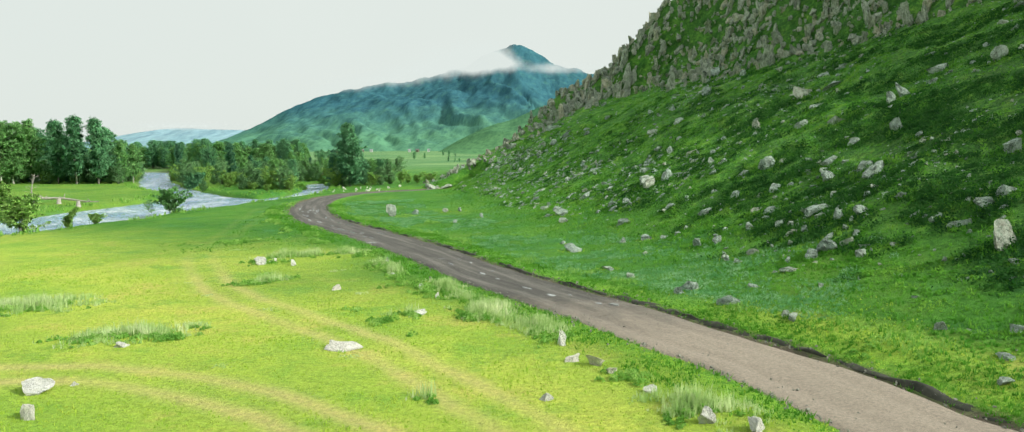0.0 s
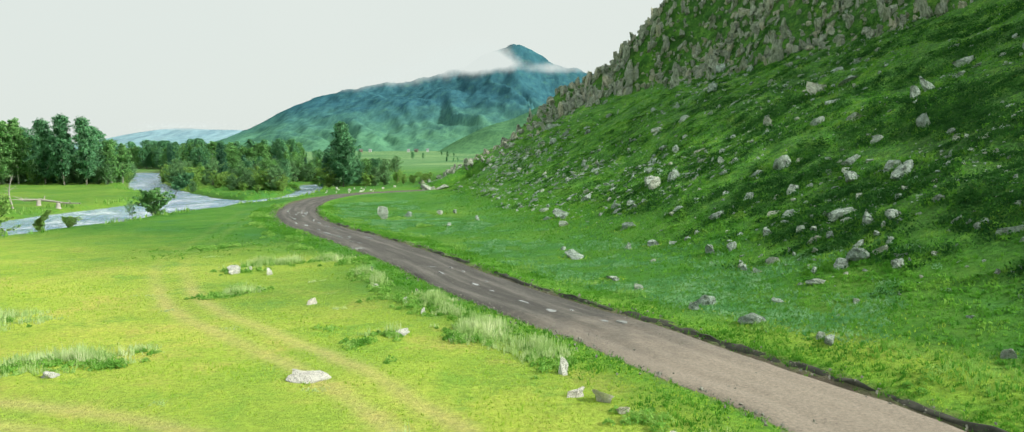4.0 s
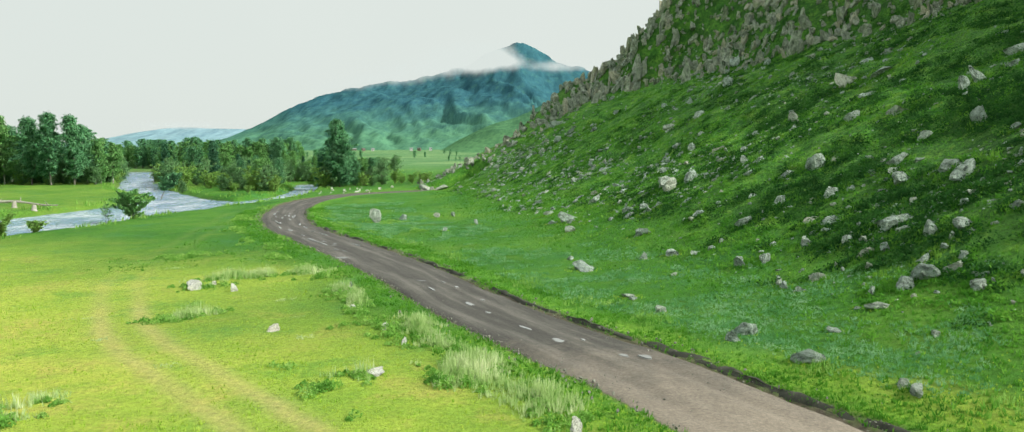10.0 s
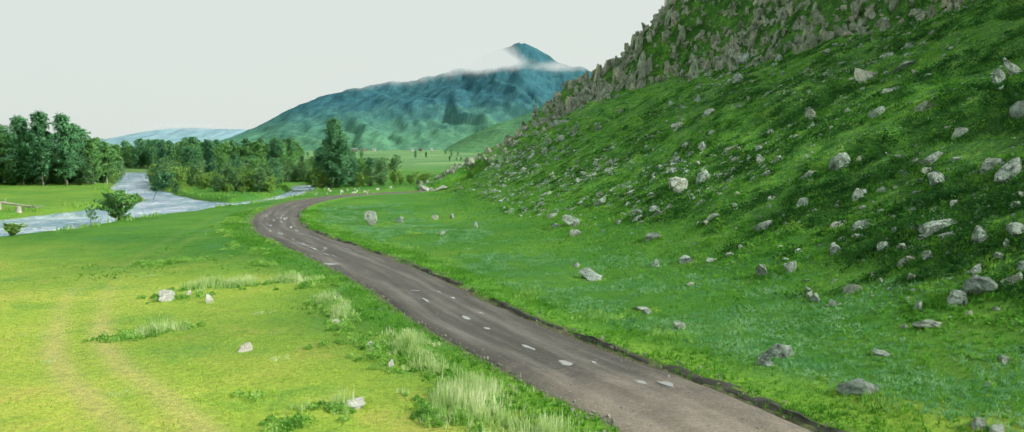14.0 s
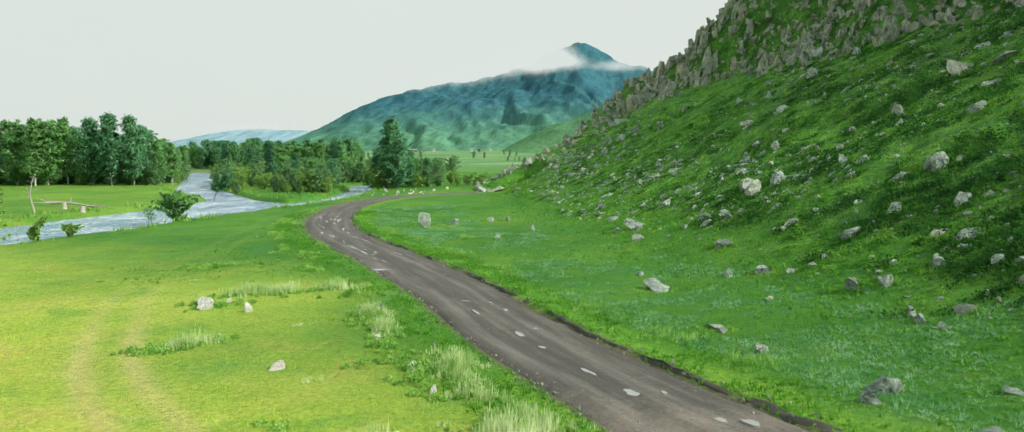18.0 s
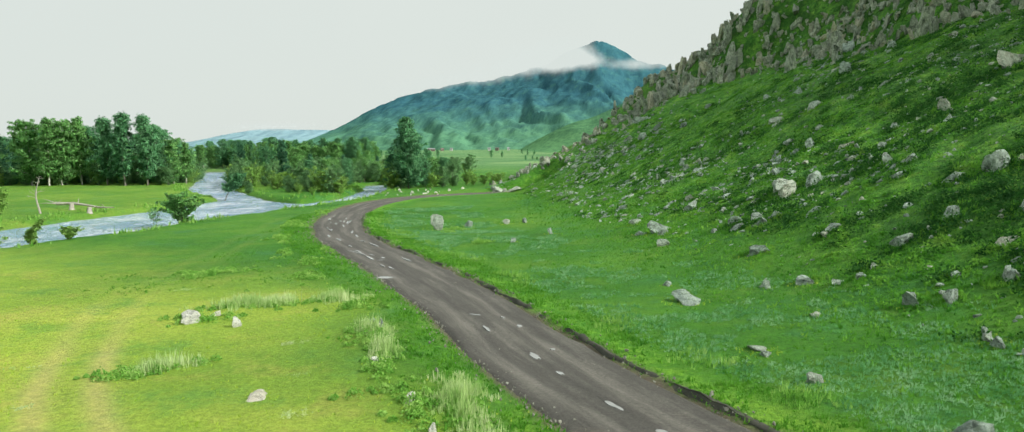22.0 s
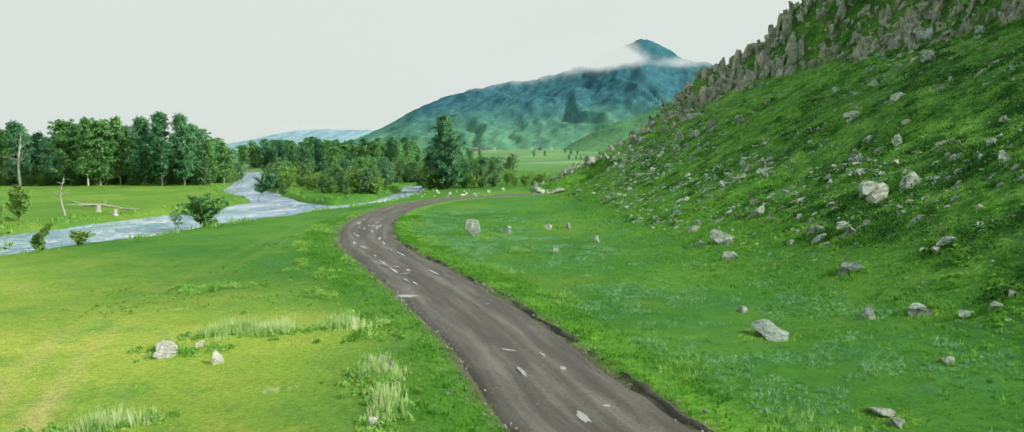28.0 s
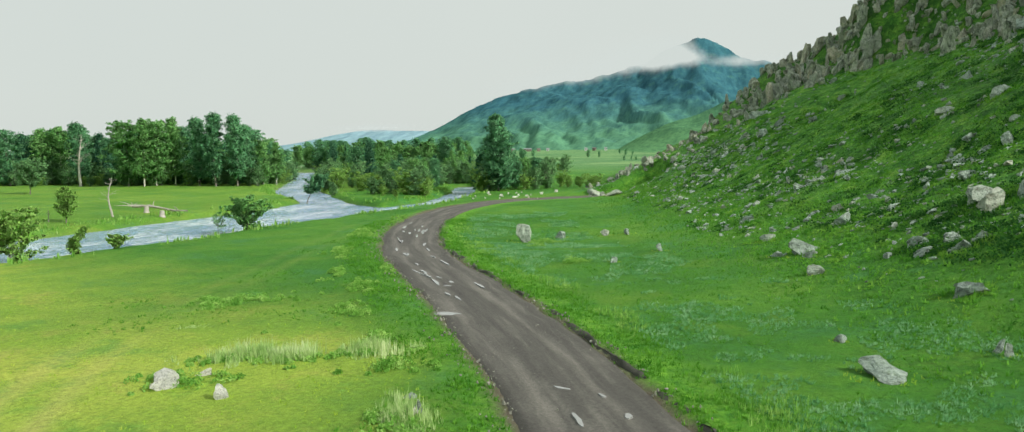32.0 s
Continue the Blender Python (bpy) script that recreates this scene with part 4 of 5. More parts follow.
def outcrop(y0, y1, count, low=-1.5, high=17):
    """A crag of buttresses, each a pack of upright jointed blocks with smaller ones about its foot."""
    ym = (y0 + y1) / 2
    xm = float(foot_x(ym) + crag_s(ym)) + 4
    root = tagged(new("rock_outcrop"), "craggy outcrop of grey and tan upright blocks above grass", "crag", "crags above the slope")
    root.location = (xm, ym, gz(xm, ym))
    left = count
    while left > 0:
        cy = rng.uniform(y0, y1)
        cx = float(foot_x(cy) + crag_s(cy)) + low + (high - low) * rng.random() ** 1.1
        big = rng.uniform(0.8, 1.9)
        yaw, lean = rng.normal() * 0.35, rng.normal() * 0.1
        for n in range(int(rng.integers(2, 8))):
            k = rng.random() ** 0.7
            dx, dy = rng.normal() * big * 1.3, rng.normal() * big * 1.5
            w = big * rng.uniform(0.4, 1.0) * (1.15 - 0.5 * k)
            h = w * rng.uniform(1.0, 2.6) * (1.1 - 0.5 * k)
            x, y = cx + dx, cy + dy
            ob = new("block", BLOCKS[int(rng.integers(len(BLOCKS)))])
            ob.parent = root
            m = Matrix.Translation((x, y, gz(x, y) + 0.2 * h)) @ Euler((lean + rng.normal() * 0.1, -0.2 + rng.normal() * 0.14, yaw + 1.571 * int(rng.integers(4)) + rng.normal() * 0.2)).to_matrix().to_4x4() @ Matrix.Diagonal((0.6 * w, 0.5 * w, 0.55 * h, 1))
            ob.matrix_basis = Matrix.Translation(-Vector(root.location)) @ m
            left -= 1


for y0, y1, count in ((56, 70, 100), (70, 82, 190), (82, 93, 210), (93, 104, 215), (104, 115, 215), (115, 127, 215), (127, 138, 200), (138, 148, 185), (146, 157, 160)):
    outcrop(y0, y1, count)
outcrop(153, 169, 130, -9, 14)
outcrop(147, 158, 40, -8, 4)


def ridge_rocks():
    """The rocks that step down the nose of the hill."""
    out = []
    for n in range(150):
        k = rng.random()
        x, y = -15 + 32 * k + rng.normal() * 2.5, 153 - 6 * (1 - k) + 8 * k + rng.normal() * 5.5
        w = rng.uniform(0.5, 1.2) * (1 + 0.7 * k)
        v, f = small[n % 5] if n % 2 else tiny[n % 12]
        a = rng.uniform(0, 6.28)
        turn = np.array([[math.cos(a), -math.sin(a), 0], [math.sin(a), math.cos(a), 0], [0, 0, 1]])
        out.append(((v * [w * 0.56, w * 0.45, w * rng.uniform(0.35, 0.8)]) @ turn.T + [x, y, gz(x, y) + 0.12 * w], f))
    stuff("ridge_rocks", *joined(out), CRAG_ROCK, "grey boulders down the falling ridge", "rocks")


ridge_rocks()


# ---- the road's edge, puddles and gravel ----
def soil_bank():
    """The ragged cut of dark soil along the uphill side of the road."""
    keep = (ROAD[:, 1] > 12) & (ROAD[:, 1] < 108)
    c, t = ROAD[keep], tang[keep]
    prof = np.linspace(0, 1, 9)
    n = len(c)
    off = ROAD_HALF - 0.02 + (0.36 + 0.2 * vnoise(np.arange(n) / 5.0, np.zeros(n), 85))[:, None] * prof[None] + 0.12 * vnoise(np.arange(n)[:, None] / 2.0 + 0 * prof, 3 * prof[None] + 0.0 * np.arange(n)[:, None], 86)
    x, y = c[:, :1] + t[:, 1:] * off, c[:, 1:] - t[:, :1] * off
    hump = np.sin(np.pi * prof[None]) ** 0.7
    z = land_z(x, y) - 0.06 + hump * (0.10 + 0.08 * vnoise(x / 1.7, y / 1.7, 87) + 0.11 * vnoise(x / 0.45, y / 0.45, 88) + 0.06 * vnoise(x / 0.17, y / 0.17, 89))
    ob = new("soil_bank", sheet("soil_bank", x[:, ::-1], y[:, ::-1], z[:, ::-1], SOIL))
    tagged(ob, "ragged low bank of dark graded soil", "bank", kind="structure")
    # loose clods and gravel along both edges and on the road
    pieces = []
    for k in range(3000):
        i = rng.integers(len(c) - 1)
        o = ROAD_HALF + rng.normal() * 0.3 if rng.random() < 0.25 else (-ROAD_HALF + rng.normal() * 0.55 if rng.random() < 0.7 else rng.uniform(-ROAD_HALF, ROAD_HALF))
        px, py = c[i] + o * np.array([t[i, 1], -t[i, 0]]) + rng.normal(size=2) * 0.2
        r = 0.014 + 0.032 * rng.random() ** 3 * (1.8 if abs(o) > 2 else 1)
        v, f = tiny[k % 12]
        pieces.append((v * r * rng.uniform(0.7, 1.3, 3) + [px, py, max(-0.09, gz(px, py) + 0.1) if abs(o) < 2 else gz(px, py) + 0.12], f))
    stuff("gravel", *joined(pieces), GRAVEL, "loose gravel and clods on the road edges", "gravel")


soil_bank()


def puddle(x, y, rx, ry, turn):
    n = 22
    a = np.linspace(0, 2 * np.pi, n, endpoint=False)
    r = 1 + 0.22 * np.sin(2 * a + x) + 0.14 * np.sin(3 * a + y) + 0.07 * np.sin(5 * a + x * y)
    ring = np.stack([0.8 * rx * r * np.cos(a), 0.8 * ry * r * np.sin(a)], 1)
    v = np.concatenate([np.c_[ring, np.zeros(n)], np.c_[ring * 1.06, np.full(n, -0.06)], [[0, 0, 0.0]]])
    f = [[i, (i + 1) % n, 2 * n] for i in range(n)] + [[i, n + i, n + (i + 1) % n] for i in range(n)] + [[i, n + (i + 1) % n, (i + 1) % n] for i in range(n)]
    ob = new("puddle", fast_mesh("puddle", v, np.array(f), PUDDLE))
    i = np.argmin(np.hypot(road_line[:, 0] - x, road_line[:, 1] - y))
    j = np.abs(across * ROAD_HALF - ((x - road_line[i, 0]) * tang[i, 1] - (y - road_line[i, 1]) * tang[i, 0])).argmin()
    ob.matrix_world = pose(x, y, float(rz[max(i - 1, 0):i + 2, max(j - 2, 0):j + 3].max()) + 0.006, 0, 0, math.degrees(math.atan2(tang[i, 1], tang[i, 0])) + turn)
    tagged(ob, "shallow rain puddle reflecting sky on the gravel road", "puddle", "puddles on the road")


for x, y, rx, ry, a in ((-12.3, 62.6, 0.95, 0.42, 60), (-2.1, 46.7, 0.62, 0.14, 0), (-1.5, 47.7, 0.16, 0.1, 0), (0.6, 41.6, 0.5, 0.13, 0), (1.9, 39.5, 0.36, 0.26, 0), (2.9, 39.6, 0.16, 0.1, 0), (4.2, 37.3, 0.3, 0.14, 10), (5.0, 37.2, 0.42, 0.16, 0), (-3.1, 51.1, 0.22, 0.13, 0), (-5.3, 53.2, 0.3, 0.11, 40), (-4.4, 50.6, 0.55, 0.11, 0), (-1.1, 44.7, 0.3, 0.1, 0), (-4.0, 52.7, 0.18, 0.08, 20), (-14.4, 70.2, 0.5, 0.12, 0), (-15.6, 71.6, 0.4, 0.1, 20), (-14.2, 69.0, 0.3, 0.09, 60), (-17.2, 73.4, 0.55, 0.12, 10), (-18.6, 76.0, 0.4, 0.1, 0), (-22.7, 82.7, 0.8, 0.14, 0), (-20.9, 80.3, 0.6, 0.1, 5), (-24.1, 90.6, 1.0, 0.12, 0), (-25.6, 92.8, 0.9, 0.12, 0), (-27.9, 97.4, 1.3, 0.14, 0), (-26.0, 95.2, 0.7, 0.1, 0)):
    puddle(x, y, rx, ry, a)


# a chain of small puddles in the ruts towards the bend
pud = np.random.default_rng(77)
bend_part = np.where((ROAD[:, 1] > 65) & (ROAD[:, 1] < 103))[0]
for n in range(26):
    i = int(pud.choice(bend_part))
    o = (1 if n % 2 else -1) * 0.95 + pud.normal() * 0.2
    puddle(float(ROAD[i, 0] + tang[i, 1] * o), float(ROAD[i, 1] - tang[i, 0] * o), float(pud.uniform(0.3, 1.3)), float(pud.uniform(0.06, 0.13)), float(pud.normal() * 5))


# ---- grass ----
def sward_material(name, stops, scale=0.9, own=0.2):
    """Leaves and blades whose colour drifts from patch to patch and differs from blade to blade."""
    m, n, l, b = mat(name)
    isl = n.new("ShaderNodeNewGeometry").outputs["Random Per Island"]
    f = maths(n, l, 'ADD', maths(n, l, 'MULTIPLY', span(n, l, tex_noise(n, l, scale, 5, 0.65), 0.3, 0.7), 1 - own), maths(n, l, 'MULTIPLY', isl, own))
    col = ramp(n, l, f, stops)
    l.new(col, b.inputs["Base Color"])
    b.inputs["Roughness"].default_value = 0.75
    b.inputs["Specular IOR Level"].default_value = 0.2
    t, s = n.new("ShaderNodeBsdfTranslucent"), n.new("ShaderNodeMixShader")
    l.new(col, t.inputs[0])
    s.inputs[0].default_value = 0.45
    l.new(b.outputs[0], s.inputs[1])
    l.new(t.outputs[0], s.inputs[2])
    l.new(s.outputs[0], n["Material Output"].inputs[0])
    return m


BLADE = sward_material("meadow_grass_blades", [(0.2, (0.30, 0.53, 0.05)), (0.5, (0.43, 0.62, 0.08)), (0.8, (0.54, 0.66, 0.11))])
FRESH = sward_material("fresh_grass_blades", [(0.15, (0.05, 0.21, 0.018)), (0.5, (0.11, 0.33, 0.03)), (0.85, (0.18, 0.42, 0.045))])
SLOPE_BLADE = sward_material("hillside_grass", [(0.1, (0.04, 0.18, 0.02)), (0.35, (0.095, 0.31, 0.034)), (0.6, (0.165, 0.41, 0.05)), (0.85, (0.25, 0.47, 0.075))], 0.55)
PALE_BLADE = sward_material("pale_feather_grass", [(0.1, (0.28, 0.5, 0.13)), (0.5, (0.5, 0.66, 0.28)), (0.9, (0.78, 0.84, 0.55))])
SAGE = sward_material("silvery_wormwood", [(0.15, (0.10, 0.32, 0.10)), (0.5, (0.19, 0.44, 0.19)), (0.9, (0.4, 0.62, 0.38))])
LUSH = sward_material("lush_verge_weeds", [(0.1, (0.10, 0.29, 0.04)), (0.45, (0.22, 0.47, 0.08)), (0.85, (0.46, 0.67, 0.2))], 1.3)
SHRUB = sward_material("dark_low_shrub", [(0.1, (0.012, 0.065, 0.014)), (0.5, (0.03, 0.125, 0.022)), (0.9, (0.08, 0.24, 0.04))])


def mounds(x, y, r, h, per, leaf):
    """Low leafy hummocks of radius r and height h at the places x, y."""
    n = len(x)
    r, h = np.broadcast_to(r, n), np.broadcast_to(h, n)
    a, k = rng.uniform(0, 2 * np.pi, (n, per)), rng.random((n, per)) ** 0.5
    px, py = x[:, None] + r[:, None] * k * np.cos(a), y[:, None] + r[:, None] * k * np.sin(a)
    z = land_z(px, py) + h[:, None] * (1 - k * k) * rng.uniform(0.35, 1, (n, per)) + 0.02
    return leaves(np.stack([px, py, z], -1).reshape(-1, 3), leaf, rng)


def tufts(x, y, height, blades, lean=0.55, width=0.05):
    """Tufts of pointed blades at the places x, y."""
    n = len(x)
    z = land_z(x, y)
    h = np.broadcast_to(height, n)
    base = np.stack([x, y, z - 0.02], -1)[:, None].repeat(blades, 1)
    a = rng.uniform(0, 2 * np.pi, (n, blades))
    hh = h[:, None] * rng.uniform(0.55, 1.2, (n, blades))
    tip = base + np.stack([np.cos(a) * hh * lean * rng.uniform(0.2, 1, a.shape), np.sin(a) * hh * lean * rng.uniform(0.2, 1, a.shape), hh], -1)
    root = base + np.stack([np.cos(a), np.sin(a), 0 * a], -1) * (0.35 * hh[..., None]) * rng.uniform(0, 1, (n, blades, 1))
    wide = width * (hh / 0.15)[..., None] ** 0.5
    side = np.stack([-np.sin(a + 0.7), np.cos(a + 0.7), 0 * a], -1) * wide * 0.5
    v = np.stack([root - side, root + side, tip], 2).reshape(-1, 3)
    return v, np.arange(len(v)).reshape(-1, 3)


def off_road(x, y, gap=0.25):
    return (np.abs(line_dist(x, y, ROAD[::3])) > ROAD_HALF + gap) & (wet_dist(x, y) > 0.8)


def grass(name, sown, material, label):
    return stuff(name, *sown, material, label, "grass")


def meadow_grass():
    n = 62000
    y = 13 + 75 * rng.random(n) ** 1.5
    x = rng.uniform(-34, 16, n)
    ok = off_road(x, y) & (x < foot_x(y) + 1) & (ruts(line_dist(x, y, TRACK)) < 0.35) & (ruts(line_dist(x, y, TRACK_B)) < 0.4) & (vnoise(x / 2.5, y / 2.5, 211) + rng.normal(size=n) * 0.5 > -0.35)
    ok &= greenness(x, y) < 0.1 + 0.5 * rng.random(n)
    x, y = x[ok], y[ok]
    grass("meadow_grass", tufts(x, y, 0.05 + 0.07 * rng.random(len(x)) + 0.05 * np.clip(vnoise(x / 5, y / 5, 212), 0, 1), 3), BLADE, "short bright green meadow grass")
    n = 52000
    y = 22 + 110 * rng.random(n) ** 1.3
    x = foot_x(y) + rng.uniform(-6, 1, n) + 46 * rng.random(n) ** 1.2
    ok = off_road(x, y, 1.2) & (rng.random(n) > 0.7 * heath_shade_at(x, y))
    x, y = x[ok], y[ok]
    grass("hillside_grass", tufts(x, y, 0.08 + 0.16 * rng.random(len(x)) ** 2, 4, 1.0, 0.08), SLOPE_BLADE, "rough green grass on the slope")
    n = 17000
    y = 22 + 128 * rng.random(n) ** 1.25
    x = foot_x(y) + rng.uniform(-2, 2, n) + 44 * rng.random(n) ** 1.1
    ok = (vnoise(x / 2.6, y / 2.6, 213) + 0.5 * vnoise(x / 0.9, y / 0.9, 214) > -0.12) & (rng.random(n) > 0.7 * heath_shade_at(x, y))
    x, y = x[ok], y[ok]
    size = 0.16 + 0.3 * rng.random(len(x)) ** 2
    stuff("hillside_tussocks", *mounds(x, y, size, size * rng.uniform(0.4, 0.8, len(x)), 15, 0.075), SLOPE_BLADE, "low uneven grass tussocks covering the rocky slope", "grass")
    n = 26000
    y = 22 + 90 * rng.random(n) ** 1.2
    x = rng.uniform(-30, 16, n)
    d = line_dist(x, y, ROAD[::3])
    ok = off_road(x, y, 0.9) & (x < foot_x(y) + 2) & ((d > 0) | (greenness(x, y) > 0.5)) & (vnoise(x / 3.1, y / 3.1, 215) + 0.7 * vnoise(x / 1.0, y / 1.0, 216) > np.where(d > 0, 0.0, 0.25))
    x, y = x[ok], y[ok]
    grass("grass_clumps", tufts(x, y, 0.06 + 0.11 * rng.random(len(x)) ** 1.5, 6, 1.3, 0.045), FRESH, "fresh green grass clumps on the valley floor")


meadow_grass()


def skirts():
    """Longer grass that hides the feet of the boulders."""
    xs, ys, hs = [], [], []
    for x, y, w in SKIRTS:
        n = int(20 + 34 * w)
        a, r = rng.uniform(0, 2 * np.pi, n), 0.5 * w * rng.uniform(0.85, 1.5, n)
        xs.append(x + 1.1 * r * np.cos(a)), ys.append(y + 0.3 * w + 0.85 * r * np.sin(a)), hs.append((0.1 + 0.12 * min(w, 1.5)) * rng.uniform(0.5, 1.3, n))
    x, y, h = np.concatenate(xs), np.concatenate(ys), np.concatenate(hs)
    up = x > foot_x(y)
    grass("boulder_grass", tufts(x[up], y[up], h[up], 5, 0.8, 0.05), SLOPE_BLADE, "rough longer grass about the boulders")
    grass("stone_grass", tufts(x[~up][::2], y[~up][::2], 0.5 * h[~up][::2], 4, 0.8, 0.035), BLADE, "fresh longer grass about the meadow stones")


skirts()


def patch(places, material, name, label, height, per_area, blades=4, lean=0.3, width=0.035):
    xs, ys, hs = [], [], []
    for cx, cy, rx_, ry_ in places:
        n = int(per_area * rx_ * ry_ * 3.1)
        a, r = rng.uniform(0, 2 * np.pi, n), 1.75 * rng.random(n) ** 0.7
        u, v = rx_ * r * np.cos(a), ry_ * r * np.sin(a)
        x, y = cx + 0.9 * u - 0.43 * v, cy + 0.43 * u + 0.9 * v
        ok = (vnoise(x / 0.7, y / 0.7, 221) + 0.3 * rng.normal(size=n) > 0.75 * r - 0.62) & off_road(x, y, 0.15)
        xs.append(x[ok]), ys.append(y[ok]), hs.append(height * (1.1 - 0.45 * r[ok]) * rng.uniform(0.35, 1.25, ok.sum()))
    grass(name, tufts(np.concatenate(xs), np.concatenate(ys), np.concatenate(hs), blades, lean, width), material, label)


def weeds(places, material, name, label, height, per_area, leaf, bush=0.3):
    """Leafy hummocks crowded inside uneven patches."""
    xs, ys, rs = [], [], []
    for cx, cy, rx_, ry_ in places:
        n = int(per_area * rx_ * ry_ * 3.1)
        a, r = rng.uniform(0, 2 * np.pi, n), 1.6 * rng.random(n) ** 0.65
        u, v = rx_ * r * np.cos(a), ry_ * r * np.sin(a)
        x, y = cx + 0.9 * u - 0.43 * v, cy + 0.43 * u + 0.9 * v
        ok = (vnoise(x / 0.9, y / 0.9, 223) + 0.3 * rng.normal(size=n) > 0.8 * r - 0.65) & off_road(x, y, 0.15)
        xs.append(x[ok]), ys.append(y[ok]), rs.append((1.15 - 0.5 * r[ok]) * rng.uniform(0.5, 1.2, ok.sum()))
    x, y, k = np.concatenate(xs), np.concatenate(ys), np.concatenate(rs)
    stuff(name, *mounds(x, y, bush * k, height * k, 70, leaf), material, label, "weeds")


FEATHER = [(-16.5, 31, 2.1, 1.1), (-24.5, 37.5, 2.2, 1.4), (-17.0, 54.4, 1.6, 0.6), (-14.6, 54.5, 1.8, 0.7), (-12.6, 55.6, 1.4, 0.7), (-1.2, 35.6, 1.2, 2.0), (1.0, 32.6, 0.9, 1.5), (5.4, 21.2, 1.0, 1.6), (-2.9, 22.8, 0.4, 0.35), (-14.7, 44.3, 0.9, 0.6), (-9.0, 49.6, 0.6, 1.4), (-3.8, 41.5, 0.7, 1.8), (-5.2, 35.2, 0.8, 0.6), (-26, 31, 1.2, 0.9), (-7.6, 46.5, 0.5, 1.2), (-2.6, 38.5, 0.7, 1.0)]
patch(FEATHER, PALE_BLADE, "feather_grass", "tall pale feathery grass in clumps", 0.56, 210, 6, 0.65, 0.024)
patch([(-8.4, 40.1, 0.7, 0.3), (-9.6, 43.6, 0.35, 0.25), (-16.9, 40.2, 0.5, 0.4), (-11.6, 47.6, 0.6, 0.3), (-20.4, 44.0, 0.8, 0.3), (-6.4, 27.6, 0.5, 0.3), (-10.8, 26.4, 0.4, 0.3), (-21.8, 58.0, 0.6, 0.4), (-12.4, 36.4, 0.5, 0.3)], PALE_BLADE, "dry_grass", "thin pale dry grass lying in the turf", 0.12, 170, 6, 1.3, 0.03)
weeds([(a, b - 0.3, 1.05 * c, 0.9 * d) for a, b, c, d in FEATHER], LUSH, "clump_weeds", "mixed green weeds at the foot of pale grass", 0.22, 14, 0.05, 0.26)
weeds([(-23.0, 63.4, 2.5, 1.5), (-17.4, 51.4, 1.6, 0.8), (-11.2, 54.2, 1.3, 1.0), (-13.2, 57.4, 0.9, 1.2), (-9.0, 49.2, 0.9, 2.2), (-7.0, 44.4, 0.8, 2.0), (-15.6, 43.4, 1.3, 0.7), (-8.0, 36.0, 0.5, 0.4), (-7.4, 41.5, 0.5, 0.35), (-13.6, 45.0, 0.4, 0.25), (-16.2, 61.4, 0.8, 1.8), (-18.6, 67.6, 0.8, 2.0), (-29.4, 92, 1.0, 4.0), (-26.0, 80, 0.9, 3.0), (-22, 72, 0.7, 1.6), (-30.6, 104, 1.0, 4), (1.6, 30.4, 0.9, 1.6), (-1.6, 34.2, 0.9, 1.6), (-19.2, 74, 0.6, 2.2), (-13.2, 92.0, 1.7, 1.3), (-16.8, 85.6, 1.3, 1.1), (-12.6, 87.5, 1.1, 0.9), (-9, 78, 0.9, 0.9), (-5.0, 40.6, 0.7, 2.0), (13.2, 27.0, 0.7, 0.6), (-14.8, 30.2, 1.2, 0.6), (-18.2, 30.4, 1.0, 0.7), (-25.6, 36.2, 1.4, 0.7), (4.8, 46.1, 0.6, 0.45), (-10.4, 46.6, 0.3, 0.25), (-18.4, 57.0, 0.5, 0.3), (-6.0, 33.4, 1.1, 0.7), (-21.4, 69.4, 0.5, 0.4), (-4.2, 31.4, 0.5, 0.4), (3.6, 24.6, 0.7, 1.2)], LUSH, "lush_weeds", "lush dark green leafy weeds in clumps", 0.34, 15, 0.045, 0.34)


def along_road(y0, y1, o0, o1, count):
    """Places strewn along the road at offsets o0 to o1 from its edge; negative: on its river side."""
    keep = np.where((ROAD[:, 1] > y0) & (ROAD[:, 1] < y1))[0]
    i = rng.choice(keep, count)
    o = rng.uniform(o0, o1, count)
    o = o + np.sign(o) * ROAD_HALF
    return ROAD[i, 0] + tang[i, 1] * o + rng.normal(size=count) * 0.2, ROAD[i, 1] - tang[i, 0] * o + rng.normal(size=count) * 0.2


x, y = along_road(14, 104, 0.22, 2.4, 14000)
x3, y3 = along_road(14, 104, 0.1, 0.6, 3500)
x, y = np.r_[x, x3], np.r_[y, y3]
x2, y2 = along_road(14, 104, -2.8, -0.1, 14000)
x, y = np.r_[x, x2], np.r_[y, y2]
ok = vnoise(x / 1.6, y / 1.6, 234) + 0.5 * rng.normal(size=len(x)) > -0.1
x, y = x[ok], y[ok]
grass("verge_weeds", tufts(x, y, 0.06 + 0.15 * rng.random(len(x)) ** 2, 5, 1.0, 0.045), FRESH, "fresh green weeds along both road verges")
x, y = along_road(28, 112, 2.2, 13, 36000)
ok = (vnoise(x / 4, y / 4, 231) + 0.6 * vnoise(x / 1.2, y / 1.2, 232) > 0.02) & (x < foot_x(y) + 8)
x, y = x[ok], y[ok]
grass("wormwood", tufts(x, y, 0.07 + 0.10 * rng.random(len(x)), 7, 1.1, 0.035), SAGE, "silvery green wormwood below the slope")
x, y = along_road(24, 100, 1.6, 3.2, 5000)
ok = vnoise(x / 2, y / 2, 233) > 0.05
